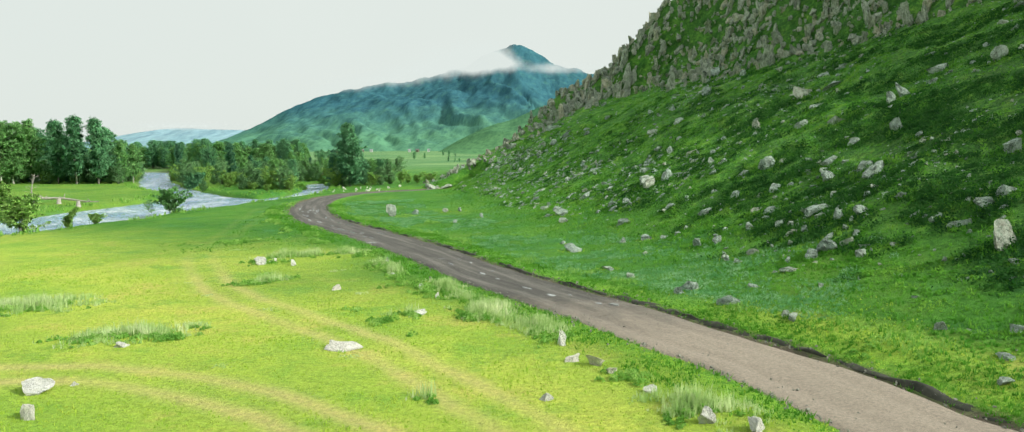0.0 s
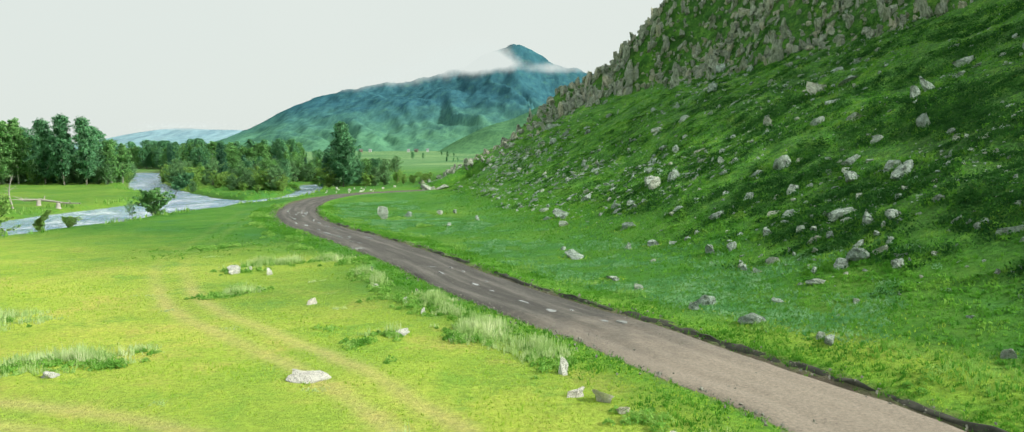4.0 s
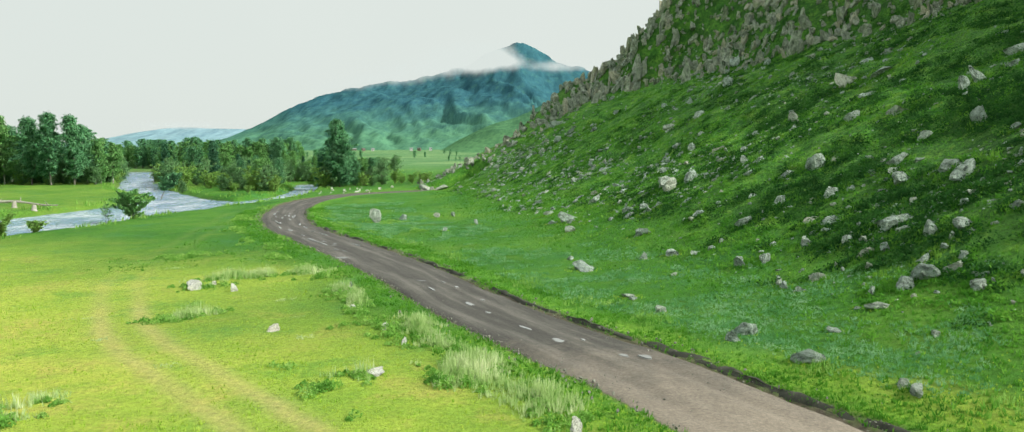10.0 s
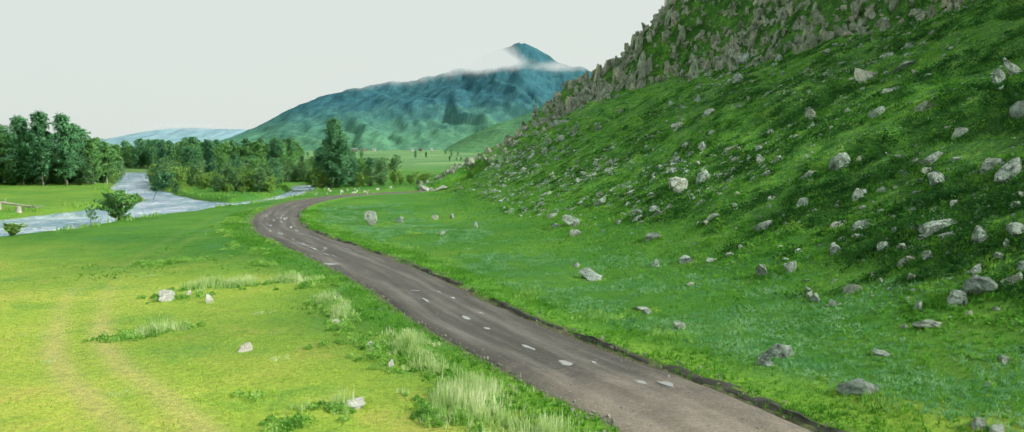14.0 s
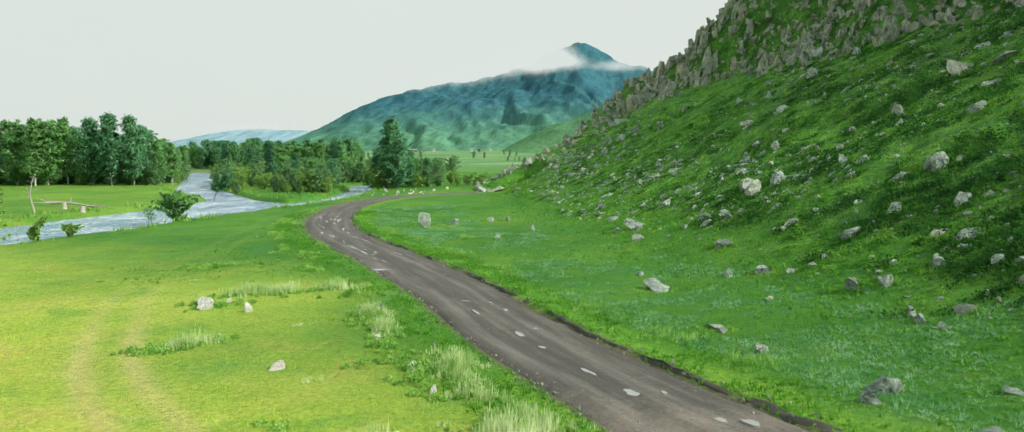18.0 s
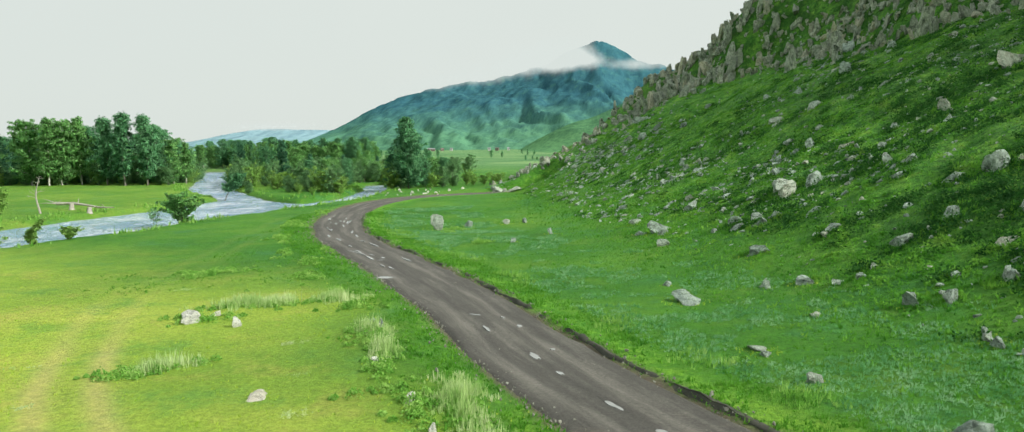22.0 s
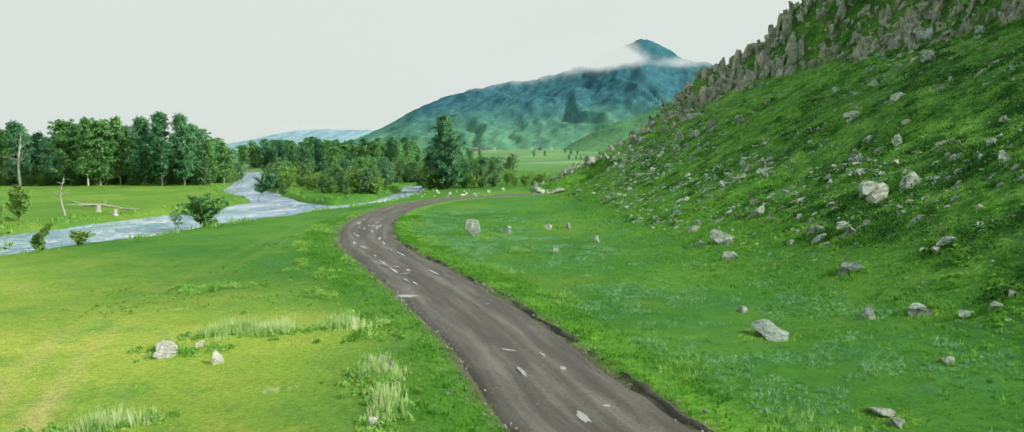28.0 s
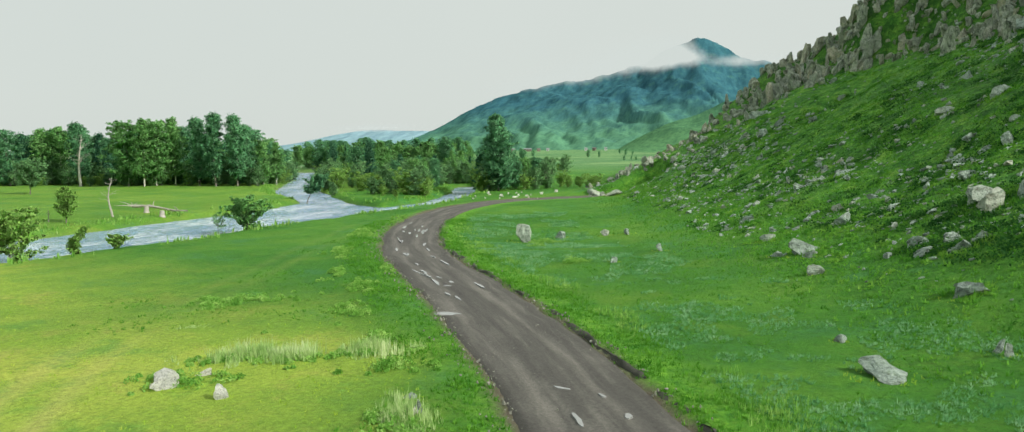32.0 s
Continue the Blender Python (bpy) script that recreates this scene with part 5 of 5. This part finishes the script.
grass("verge_stalks", tufts(x[ok], y[ok], 0.12 + 0.2 * rng.random(ok.sum()), 5, 0.7, 0.025), LUSH, "pale green grass stalks beside the soil bank")


def low_shrubs():
    pieces = []
    spots = [(q[0] - 0.2, q[1] + 0.4, q[2]) for q in scatter if q[2] > 0.3][:420]
    for v in np.r_[rng.uniform(26, 130, 4200), rng.uniform(26, 80, 2600)]:
        u = float(foot_x(v) + rng.uniform(3, 44))
        if rng.random() < 0.2 + 0.8 * heath_shade_at(u, v) and vnoise(np.array([u / 3]), np.array([v / 3]), 217)[0] > -0.15:
            spots.append((u, v, 0.75))
    spots += [(float(foot_x(v) + crag_s(v) + rng.uniform(-1, 15)), v, 1.1) for v in rng.uniform(62, 156, 420)]
    for x, y, w in SKIRTS:
        if x > foot_x(y) + 2 and w > 0.45:
            spots += [(x + rng.normal() * 0.55 * w, y + 0.3 * w + rng.normal() * 0.5 * w, 0.5 * w) for _ in range(3)]
    for x, y, w in spots:
        r = rng.uniform(0.4, 1.0) * (0.6 + 0.5 * w)
        n = 90
        p = rng.normal(size=(n, 3)) * [r * 0.6, r * 0.45, r * 0.2]
        p[:, 2] = np.abs(p[:, 2])
        px, py = x + p[:, 0], y + p[:, 1]
        pieces.append(leaves(np.stack([px, py, land_z(px, py) + p[:, 2]], 1), 0.07, rng))
    stuff("low_shrubs", *joined(pieces), SHRUB, "low dark green shrubs between the rocks", "shrubs")


low_shrubs()


# ---- trees ----
LEAF_A = leaf_material("poplar_leaves", (0.125, 0.41, 0.19), (0.36, 0.73, 0.36), 0.5)
LEAF_B = leaf_material("birch_leaves", (0.18, 0.50, 0.14), (0.44, 0.78, 0.28), 0.5)
LEAF_C = leaf_material("willow_leaves", (0.19, 0.46, 0.18), (0.42, 0.70, 0.32), 0.5)
LEAF_D = leaf_material("dark_larch_needles", (0.07, 0.25, 0.14), (0.20, 0.48, 0.25), 0.5)
LEAF_E = leaf_material("yellow_willow_leaves", (0.29, 0.60, 0.12), (0.58, 0.85, 0.25), 0.5)
PALE_BARK = plain_material("pale_birch_bark", (0.34, 0.33, 0.29), (0.62, 0.6, 0.55), 2.4)
STORE = [
    tree("poplar", "tall open-crowned green poplar with ragged limbs", 11, 15.0, 3.5, LEAF_A, kind="poplar", limbs=46, count=11000, leaf=0.19, clear=0.1, group="riverside trees"),
    tree("poplar", "tall dense dark green poplar", 12, 15.5, 4.2, LEAF_A, kind="broad", limbs=50, count=11000, leaf=0.2, clear=0.06, group="riverside trees"),
    tree("birch", "slender light green birch with a pale trunk", 13, 13.0, 2.8, LEAF_B, PALE_BARK, kind="poplar", limbs=40, count=9000, leaf=0.17, clear=0.14, group="riverside trees"),
    tree("larch", "dark narrow conical larch", 14, 12.0, 2.5, LEAF_D, kind="cone", limbs=60, count=9500, leaf=0.16, clear=0.03, group="riverside trees"),
    tree("willow", "rounded grey-green willow thicket tree", 15, 7.5, 3.2, LEAF_C, kind="broad", limbs=45, count=9000, leaf=0.14, clear=0.02, stems=3, group="riverside trees"),
    tree("willow", "bushy bright green riverside willow", 16, 5.5, 2.6, LEAF_E, kind="broad", limbs=42, count=8000, leaf=0.12, clear=0.02, stems=3, group="riverside trees"),
    tree("poplar", "broad green riverside poplar with ragged crown", 17, 13.5, 4.1, LEAF_B, PALE_BARK, kind="broad", limbs=48, count=11000, leaf=0.185, clear=0.07, group="riverside trees"),
    tree("poplar", "small far tree with a plain green crown", 18, 13.0, 3.6, LEAF_A, kind="broad", limbs=30, count=2600, leaf=0.3, clear=0.12, group="trees up the valley"),
]


def plant(kind, x, y, scale, dry=0.5):
    """A copy of one of the trees, where the ground is dry."""
    if wet_dist(np.array([x]), np.array([y]))[0] < dry:
        return
    copy_thing(STORE[kind], Matrix.LocRotScale((x, y, gz(x, y)), Euler((0, 0, random.uniform(0, 6.28))), Vector((scale * random.uniform(0.9, 1.1), scale * random.uniform(0.9, 1.1), scale))))


# the tall grove beyond the far meadow, the nearest row first
for x, y, k, s in ((-157.5, 176, 1, 0.83), (-157.7, 180, 3, 1.02), (-154.0, 182, 2, 1.02), (-150.7, 184, 6, 1.0), (-139.8, 178, 0, 0.96), (-144.6, 190, 3, 1.01), (-133.5, 180, 3, 0.77), (-121.6, 172, 6, 1.03), (-115.4, 170, 2, 1.09), (-114.0, 172, 6, 1.03), (-112.1, 175, 2, 1.12), (-116.0, 184, 1, 0.83), (-105.2, 174, 0, 0.97), (-99.8, 172, 0, 1.03), (-95.4, 173, 0, 1.0), (-95.8, 178, 1, 0.83), (-93.6, 180, 6, 0.72), (-93.7, 186, 2, 0.73), (-97.5, 196, 1, 0.55)):
    plant(k, x, y, s)
for n in range(64):
    x = rng.uniform(-178, -97)
    plant(int(rng.choice([0, 1, 6, 1, 3])), x, rng.uniform(181, 208), rng.uniform(0.62, 0.8) + 0.1 * (x < -140))
# undergrowth along the grove's edge
for n in range(34):
    x = rng.uniform(-165, -91)
    plant(int(rng.choice([4, 5, 4])), x, 171.5 + rng.uniform(0, 5) + (x + 92) * -0.04, rng.uniform(0.3, 0.62))
for n in range(60):
    plant(4, rng.uniform(-172, -94), rng.uniform(178, 192), rng.uniform(0.55, 0.9))
# both sides of the river above the bend
for x, y, k, s in ((-103.0, 212, 6, 0.68), (-106.6, 222, 1, 0.57), (-107.8, 232, 0, 0.5), (-104.5, 236, 3, 0.83), (-82.8, 205, 1, 0.52), (-71.0, 195, 6, 0.56), (-71.5, 205, 3, 0.5), (-70.5, 215, 1, 0.34), (-67.9, 220, 3, 0.46), (-65.0, 225, 6, 0.37), (-98.5, 205, 4, 0.64), (-103.2, 215, 5, 0.75), (-104.9, 222, 6, 0.4)):
    plant(k, x, y, s)
for n in range(80):
    y = rng.uniform(196, 262)
    x = -97 - 0.5 * (y - 187) - rng.random() ** 1.6 * 30
    plant(int(rng.choice([0, 1, 6, 2, 4])), x, y, rng.uniform(0.36, 0.6))
for n in range(120):
    x = rng.uniform(-162, -80)
    plant(int(rng.choice([0, 1, 6, 2, 6])), x, 274 + 0.85 * max(0, -x - 116) + rng.uniform(0, 26), rng.uniform(0.45, 0.75))
for n in range(40):
    k = rng.random()
    plant(int(rng.choice([4, 5, 4])), -62 - 46 * k, 150 + 84 * k + rng.uniform(-2, 4), rng.uniform(0.3, 0.75), 0.3)
for n in range(36):
    k = rng.random()
    plant(int(rng.choice([4, 5, 4])), -95 - 18 * k - rng.random() * 3, 188 + 44 * k, rng.uniform(0.35, 0.75), 0.3)
for n in range(110):
    y = rng.uniform(182, 262)
    x = -76 - 0.52 * (y - 180) + rng.random() ** 1.2 * (44 + 0.45 * (y - 180))
    k = int(rng.choice([4, 5, 6, 3, 2, 4]))
    plant(k, x, y, rng.uniform(0.28, 0.4) * (1.7 if k in (4, 5) else 1.0), 1.5)
# the tongue of land between the river and its side channel
for x, y, k, s in ((-64.5, 172, 3, 0.77), (-64.3, 166, 4, 0.69), (-59.5, 157, 5, 0.63), (-60.2, 168, 6, 0.43), (-53.5, 148, 4, 0.4), (-50.8, 150, 4, 0.48), (-56.3, 165, 1, 0.33), (-47.3, 147, 5, 0.8), (-45.2, 146, 4, 0.57), (-45.1, 149, 4, 0.62), (-50.9, 160, 6, 0.41), (-44.3, 148, 5, 0.6), (-43.6, 146, 5, 0.42), (-53.0, 172, 2, 0.41), (-45.7, 139, 5, 0.27), (-49.2, 142, 5, 0.29), (-60.5, 158, 5, 0.2), (-47.5, 155, 6, 0.36), (-55, 158, 4, 0.6), (-48.5, 165, 1, 0.36)):
    plant(k, x, y, s, 0.2)
for n in range(46):
    k = rng.random()
    x, y = -46 - 22 * k + rng.normal() * 3.0, 141 + 32 * k + rng.uniform(0, 8)
    plant(int(rng.choice([4, 5, 5])), x, y, rng.uniform(0.22, 0.52), 0.8)
# the big poplar by the road's end and its neighbours
for x, y, k, s in ((-40.4, 168, 3, 0.55), (-38.9, 163, 3, 0.65), (-37.5, 162, 2, 0.54), (-36.0, 158, 4, 0.7), (-32.0, 161, 1, 0.32), (-30.9, 163, 6, 0.41), (-29.3, 165, 1, 0.35), (-26.9, 162, 4, 0.63), (-37.6, 158, 5, 0.7), (-24.8, 166, 5, 0.51), (-28.5, 160, 4, 0.5), (-33.5, 166, 1, 0.36), (-37, 172, 4, 0.8), (-30, 158.5, 5, 0.5), (-22.6, 160, 5, 0.4), (-20.2, 157, 5, 0.36), (-18.0, 153, 5, 0.4), (-16.4, 150, 5, 0.34)):
    plant(k, x, y, s)
big = tree("poplar", "tall broad dense green poplar beside the river bend", 51, 13.0, 3.5, LEAF_A, kind="poplar", limbs=70, count=19000, leaf=0.16, clear=0.03, group="riverside trees")
big.location = (-34.6, 157.5, gz(-34.6, 157.5))
# low growth closing the foot of the belts
for n in range(50):
    k = rng.random()
    plant(int(rng.choice([4, 5, 4])), -74 + 40 * k + rng.normal() * 3, 186 + rng.uniform(-4, 10) - 12 * k, rng.uniform(0.4, 0.7), 1.0)
# scattered trees far up the valley
for n in range(70):
    y = rng.uniform(300, 560)
    plant(7, -0.30 * y + rng.uniform(-0.2, 0.1) * y, y, rng.uniform(0.3, 0.5))
for x, y, s in ((-62, 470, 0.36), (-56, 475, 0.3), (-48, 560, 0.34), (-44, 566, 0.25), (-60, 640, 0.3), (-33, 380, 0.2), (-30, 384, 0.16), (-27, 372, 0.18)):
    plant(7, x, y, s)
for ob in [o for root in STORE for o in (root, *root.children_recursive)]:
    bpy.data.objects.remove(ob)

# single trees and bushes by the river
def lone(name, label, seed, x, y, height, width, leaf_mat, category="bush", low=-0.6, **kw):
    tree(name, label, seed, height, width, leaf_mat, category=category, **kw).location = (x, y, max(gz(x, y), low))


lone("willow_bush", "round dark green willow bush on the bank", 31, -44.6, 97.6, 3.5, 2.3, LEAF_B, kind="broad", limbs=48, count=9000, leaf=0.1, clear=0.06, stems=4)
lone("willow_bush", "thin half-bare willow bush on the bank", 38, -47.0, 96.4, 2.0, 1.0, LEAF_C, kind="broad", limbs=16, count=700, leaf=0.07, clear=0.2, stems=3)
lone("leaning_willow", "leaning dark willow over the river edge", 32, -60.6, 138.6, 4.3, 2.0, LEAF_A, "tree", -0.9, kind="broad", limbs=40, count=8000, leaf=0.11, clear=0.32, lean=0.7)
lone("willow_bush", "light green rounded bush at the water", 33, -50.8, 76.4, 4.0, 2.7, LEAF_E, kind="broad", limbs=42, count=9000, leaf=0.1, clear=0.03, stems=3)
lone("young_willow", "upright bright green young willow shrub", 34, -47.0, 78.4, 2.1, 0.6, LEAF_E, kind="poplar", limbs=30, count=5000, leaf=0.065, clear=0.02, stems=2)
lone("low_willow", "low bright green shrub on the bank", 35, -45.4, 80.8, 1.1, 0.9, LEAF_E, kind="broad", limbs=24, count=3500, leaf=0.065, clear=0.02, stems=3)
lone("young_poplar", "small fresh green poplar on the far meadow", 36, -68.2, 99.8, 3.9, 1.25, LEAF_E, "tree", kind="poplar", limbs=36, count=6500, leaf=0.09, clear=0.14)
lone("willow_bush", "old spreading willow with a bent trunk", 37, -119.5, 144.9, 6.2, 3.0, LEAF_C, "tree", kind="broad", limbs=40, count=8000, leaf=0.14, clear=0.24, stems=2)


def bare_tree(name, label, seed, height, limbs, material, x, y):
    """A leafless trunk with forked branches, each branch a part."""
    r = np.random.default_rng(seed)
    root = tagged(new(name), label, "tree")
    root.location = (x, y, gz(x, y))
    k = np.linspace(0, 1, 9)
    spine = np.stack([0.06 * height * np.sin(4 * k + seed), 0.04 * height * np.cos(5 * k), height * k - 0.2 * (k == 0)], 1)
    part("trunk", fast_mesh("trunk", *tube(spine, 0.028 * height * (1 - 0.9 * k) + 0.01), material, True), root)
    for n in range(limbs):
        h = r.uniform(0.4, 0.95)
        p = np.array([np.interp(h, k, spine[:, c]) for c in range(3)])
        a, ln = r.uniform(0, 6.28), height * r.uniform(0.16, 0.34) * (1.25 - h)
        d = np.array([math.cos(a), math.sin(a), r.uniform(0.25, 0.9)])
        mid, tip = p + d * ln * 0.5 + [0, 0, 0.06], p + d * ln
        twigs = [tube([p, mid, tip], [0.012 * height * (1.1 - h) + 0.012, 0.012, 0.005], 5)]
        for _ in range(3):
            e = d + r.normal(size=3) * 0.6
            s = p + (tip - p) * r.uniform(0.4, 0.9)
            twigs.append(tube([s, s + e * ln * 0.22, s + e * ln * 0.42], [0.012, 0.008, 0.004], 4))
        part("branch", fast_mesh("branch", *joined(twigs), material, True), root)


bare_tree("dead_tree", "bare bleached dead tree standing on the meadow", 41, 4.6, 14, DEADWOOD, -67.8, 106.0)
bare_tree("dead_birch", "bare white dead birch at the grove edge", 42, 11.5, 22, PALE_BARK, -134.5, 173.0)
bare_tree("dead_stub", "short grey dead willow trunk with twigs", 43, 1.4, 8, DEADWOOD, -70.4, 99.6)


def driftwood():
    root = tagged(new("driftwood_log"), "bleached fallen tree trunk with bare roots on the bank", "log")
    root.location = (-66.2, 112.8, gz(-66.2, 112.8))
    k = np.linspace(0, 1, 7)
    spine = np.stack([-4.4 + 9 * k, -1.2 * k + 0.3 * np.sin(5 * k), 0.75 - 0.35 * k + 0.12 * np.sin(6 * k)], 1)
    part("trunk", fast_mesh("trunk", *tube(spine, 0.2 - 0.13 * k), DEADWOOD, True), root)
    r = np.random.default_rng(5)
    for n in range(11):
        s = spine[0 if n < 5 else r.integers(1, 6)]
        d = r.normal(size=3) * [0.8, 0.8, 0.4] + [-0.5 if n < 5 else 0.4, 0, 0.35]
        part("root" if n < 5 else "branch", fast_mesh("branch", *tube([s, s + 0.6 * d, s + 1.3 * d - [0, 0, 0.15]], [0.09, 0.05, 0.015], 5), DEADWOOD, True), root)
    for x, y, h in ((-66.0, 111.6, 0.95), (-61.4, 108.6, 0.8)):
        st = tagged(new("tree_stump"), "short weathered grey tree stump on the bank", "stump", "stumps on the bank")
        st.location = (x - 2, y + 0.4, gz(x - 2, y + 0.4))
        q = np.linspace(0, 1, 5)
        part("trunk", fast_mesh("trunk", *tube(np.stack([0.05 * q, 0 * q, h * q - 0.1], 1), 0.34 - 0.1 * q + 0.1 * (q == 0), 9), DEADWOOD, True), st)
        part("top", fast_mesh("top", *tube([(0.05, 0, h - 0.12), (0.05, 0, h - 0.1), (0.05, 0, h - 0.095)], [0.24, 0.22, 0.01], 9), DEADWOOD), st)


driftwood()

# shrubs and long grass on the banks
def bank_growth():
    xs, ys = rng.uniform(-100, -28, 26000), rng.uniform(50, 180, 26000)
    d = wet_dist(xs, ys)
    ok = (d > 0.6) & (d < 3.2) & (vnoise(xs / 3, ys / 3, 241) > -0.1)
    x, y = xs[ok], ys[ok]
    grass("bank_grass", tufts(x, y, 0.2 + 0.45 * rng.random(len(x)) ** 2, 4, 0.5, 0.09), LUSH, "long green grass on the river banks")


bank_growth()

# stones on the gravel bar at the road's far end
for n in range(22):
    x, y = rng.uniform(-37, -22), rng.uniform(136, 149)
    if wet_dist(np.array([x]), np.array([y]))[0] > 0.3:
        stone(x, y, rng.uniform(0.25, 0.8), rng.uniform(0.2, 0.5), PALES, "pale stone on the gravel bar by the river", "stones on the bar")


# ---- the village ----
WALLWOOD = plain_material("weathered_log_wall", (0.12, 0.10, 0.08), (0.26, 0.22, 0.18), 1.0)
WHITEWALL = plain_material("whitewashed_wall", (0.42, 0.43, 0.42), (0.55, 0.56, 0.54), 1.0)
TIN = plain_material("grey_tin_roof", (0.22, 0.24, 0.26), (0.36, 0.38, 0.4), 0.6, 0.5)
REDTIN = plain_material("rusty_red_roof", (0.12, 0.11, 0.10), (0.18, 0.16, 0.15), 0.6, 0.6)
PANE = plain_material("dark_window_glass", (0.02, 0.025, 0.03), (0.05, 0.055, 0.06), 1.0, 0.1, 0.0)


def box(x0, x1, y0, y1, z0, z1):
    v = np.array([(x, y, z) for z in (z0, z1) for x, y in ((x0, y0), (x1, y0), (x1, y1), (x0, y1))])
    return v, np.array([(0, 3, 2, 1), (4, 5, 6, 7), (0, 1, 5, 4), (1, 2, 6, 5), (2, 3, 7, 6), (3, 0, 4, 7)])


def house(x, y, w, d, wall, roof, turn, label):
    root = tagged(new("house"), label, "house", "village houses")
    root.matrix_world = pose(x, y, VILLAGE_Z, 0, 0, turn) @ Matrix.Diagonal((0.8, 0.8, 0.6, 1))
    part("wall", fast_mesh("wall", *box(-w / 2, w / 2, -d / 2, d / 2, -4, 2.6), wall), root)
    e = 0.5
    rv = np.array([(-w / 2 - e, -d / 2 - e, 2.4), (w / 2 + e, -d / 2 - e, 2.4), (w / 2 + e, 0, 4.2), (-w / 2 - e, 0, 4.2), (-w / 2 - e, d / 2 + e, 2.4), (w / 2 + e, d / 2 + e, 2.4)])
    rv = np.concatenate([rv, rv - [0, 0, 0.25]])
    part("roof", fast_mesh("roof", rv, np.array([(0, 1, 2, 3), (3, 2, 5, 4), (7, 6, 9, 8), (8, 9, 10, 11), (0, 6, 7, 1), (4, 5, 11, 10), (0, 3, 9, 6), (1, 7, 8, 2), (3, 4, 10, 9), (2, 8, 11, 5)]), roof), root)
    for wx in (-w * 0.28, w * 0.28):
        win = part("window", fast_mesh("window", *box(wx - 0.6, wx + 0.6, -d / 2 - 0.05, -d / 2 + 0.02, 0.9, 2.4), WHITEWALL), root)
        part("pane", fast_mesh("pane", *box(wx - 0.48, wx + 0.48, -d / 2 - 0.08, -d / 2 - 0.02, 1.02, 2.28), PANE), win)


VILLAGE_Z = 2.0
for x, y, w, d, wall, roof, turn in ((-262, 1120, 12, 8, WALLWOOD, TIN, 10), (-248, 1140, 10, 8, WALLWOOD, TIN, -20), (-236, 1110, 14, 9, WALLWOOD, TIN, 5), (-226, 1130, 9, 7, WALLWOOD, REDTIN, 30), (-216, 1150, 8, 6, WHITEWALL, TIN, 0), (-150, 1090, 8, 6, WHITEWALL, TIN, 8), (-138, 1085, 9, 7, WALLWOOD, REDTIN, -15), (-126, 1120, 7, 6, WHITEWALL, TIN, 12), (-98, 1130, 9, 6, WHITEWALL, TIN, 20)):
    house(x, y, 0.62 * w, 0.6 * d, wall, roof, turn, "small whitewashed house with a grey tin roof" if wall is WHITEWALL else "small dark log house with a tin roof")


# ---- cloud on the mountain ----
def cloud():
    m = bpy.data.materials.new("low_cloud")
    m.use_nodes = True
    n, l = m.node_tree.nodes, m.node_tree.links
    n.clear()
    # Flat sheets that glow in the sky's colour, in place of lit cloud.
    e, t, s, o = n.new("ShaderNodeEmission"), n.new("ShaderNodeBsdfTransparent"), n.new("ShaderNodeMixShader"), n.new("ShaderNodeOutputMaterial")
    e.inputs[0].default_value = (0.735, 0.80, 0.765, 1)
    puff = tex_noise(n, l, 0.018, 6, 0.6)
    body = attr(n, "body")
    k = n.new("ShaderNodeMath")
    k.operation = 'MULTIPLY_ADD'
    l.new(puff, k.inputs[0])
    k.inputs[1].default_value = 1.5
    l.new(body, k.inputs[2])
    l.new(maths(n, l, 'MULTIPLY', span(n, l, k.outputs[0], 0.8, 1.85, 0.0, 0.97), span(n, l, body, 0.02, 0.4)), s.inputs[0])
    l.new(t.outputs[0], s.inputs[1])
    l.new(e.outputs[0], s.inputs[2])
    l.new(s.outputs[0], o.inputs[0])
    xs, zs = np.arange(-900, 420, 12.0), np.arange(110, 430, 8.0)
    x, z = np.meshgrid(xs, zs)
    body = np.zeros_like(x)
    for cx, cz, rx_, rz_, a in ((-132, 258, 110, 24, 1.0), (-60, 272, 60, 26, 0.9), (-190, 292, 120, 34, 0.9), (-100, 310, 70, 30, 0.6), (-10, 262, 46, 16, 0.5), (170, 248, 120, 16, 0.9), (-300, 245, 130, 26, 0.9), (-440, 214, 130, 20, 0.75), (-560, 190, 90, 14, 0.5), (60, 330, 60, 16, 0.35)):
        body = body + a * np.exp(-(((x - cx) / rx_) ** 2) - ((z - cz) / rz_) ** 2)
    body = np.minimum(body, 1.25)
    body = body * np.where(z > 408, 0, 1)
    me = sheet("low_cloud", x * 0.72, np.full_like(x, 1720.0), 7.5 + (z - 7.5) * 0.72, m, dict(body=body))
    ob = tagged(new("cloud", me), "white low cloud wrapped round the mountain top", "cloud", kind="structure")
    ob.visible_shadow = False
    hx, hz = np.meshgrid(np.arange(-2300, -1300, 25.0), np.arange(50, 190, 10.0))
    hb = 1.15 * np.exp(-(((hx + 1700) / 230) ** 2) - ((hz - 122) / 18) ** 2)
    ob = tagged(new("cloud", sheet("hill_cloud", hx, np.full_like(hx, 3900.0), hz, m, dict(body=hb))), "thin white cloud on the far hill", "cloud", kind="structure")
    ob.visible_shadow = False


cloud()
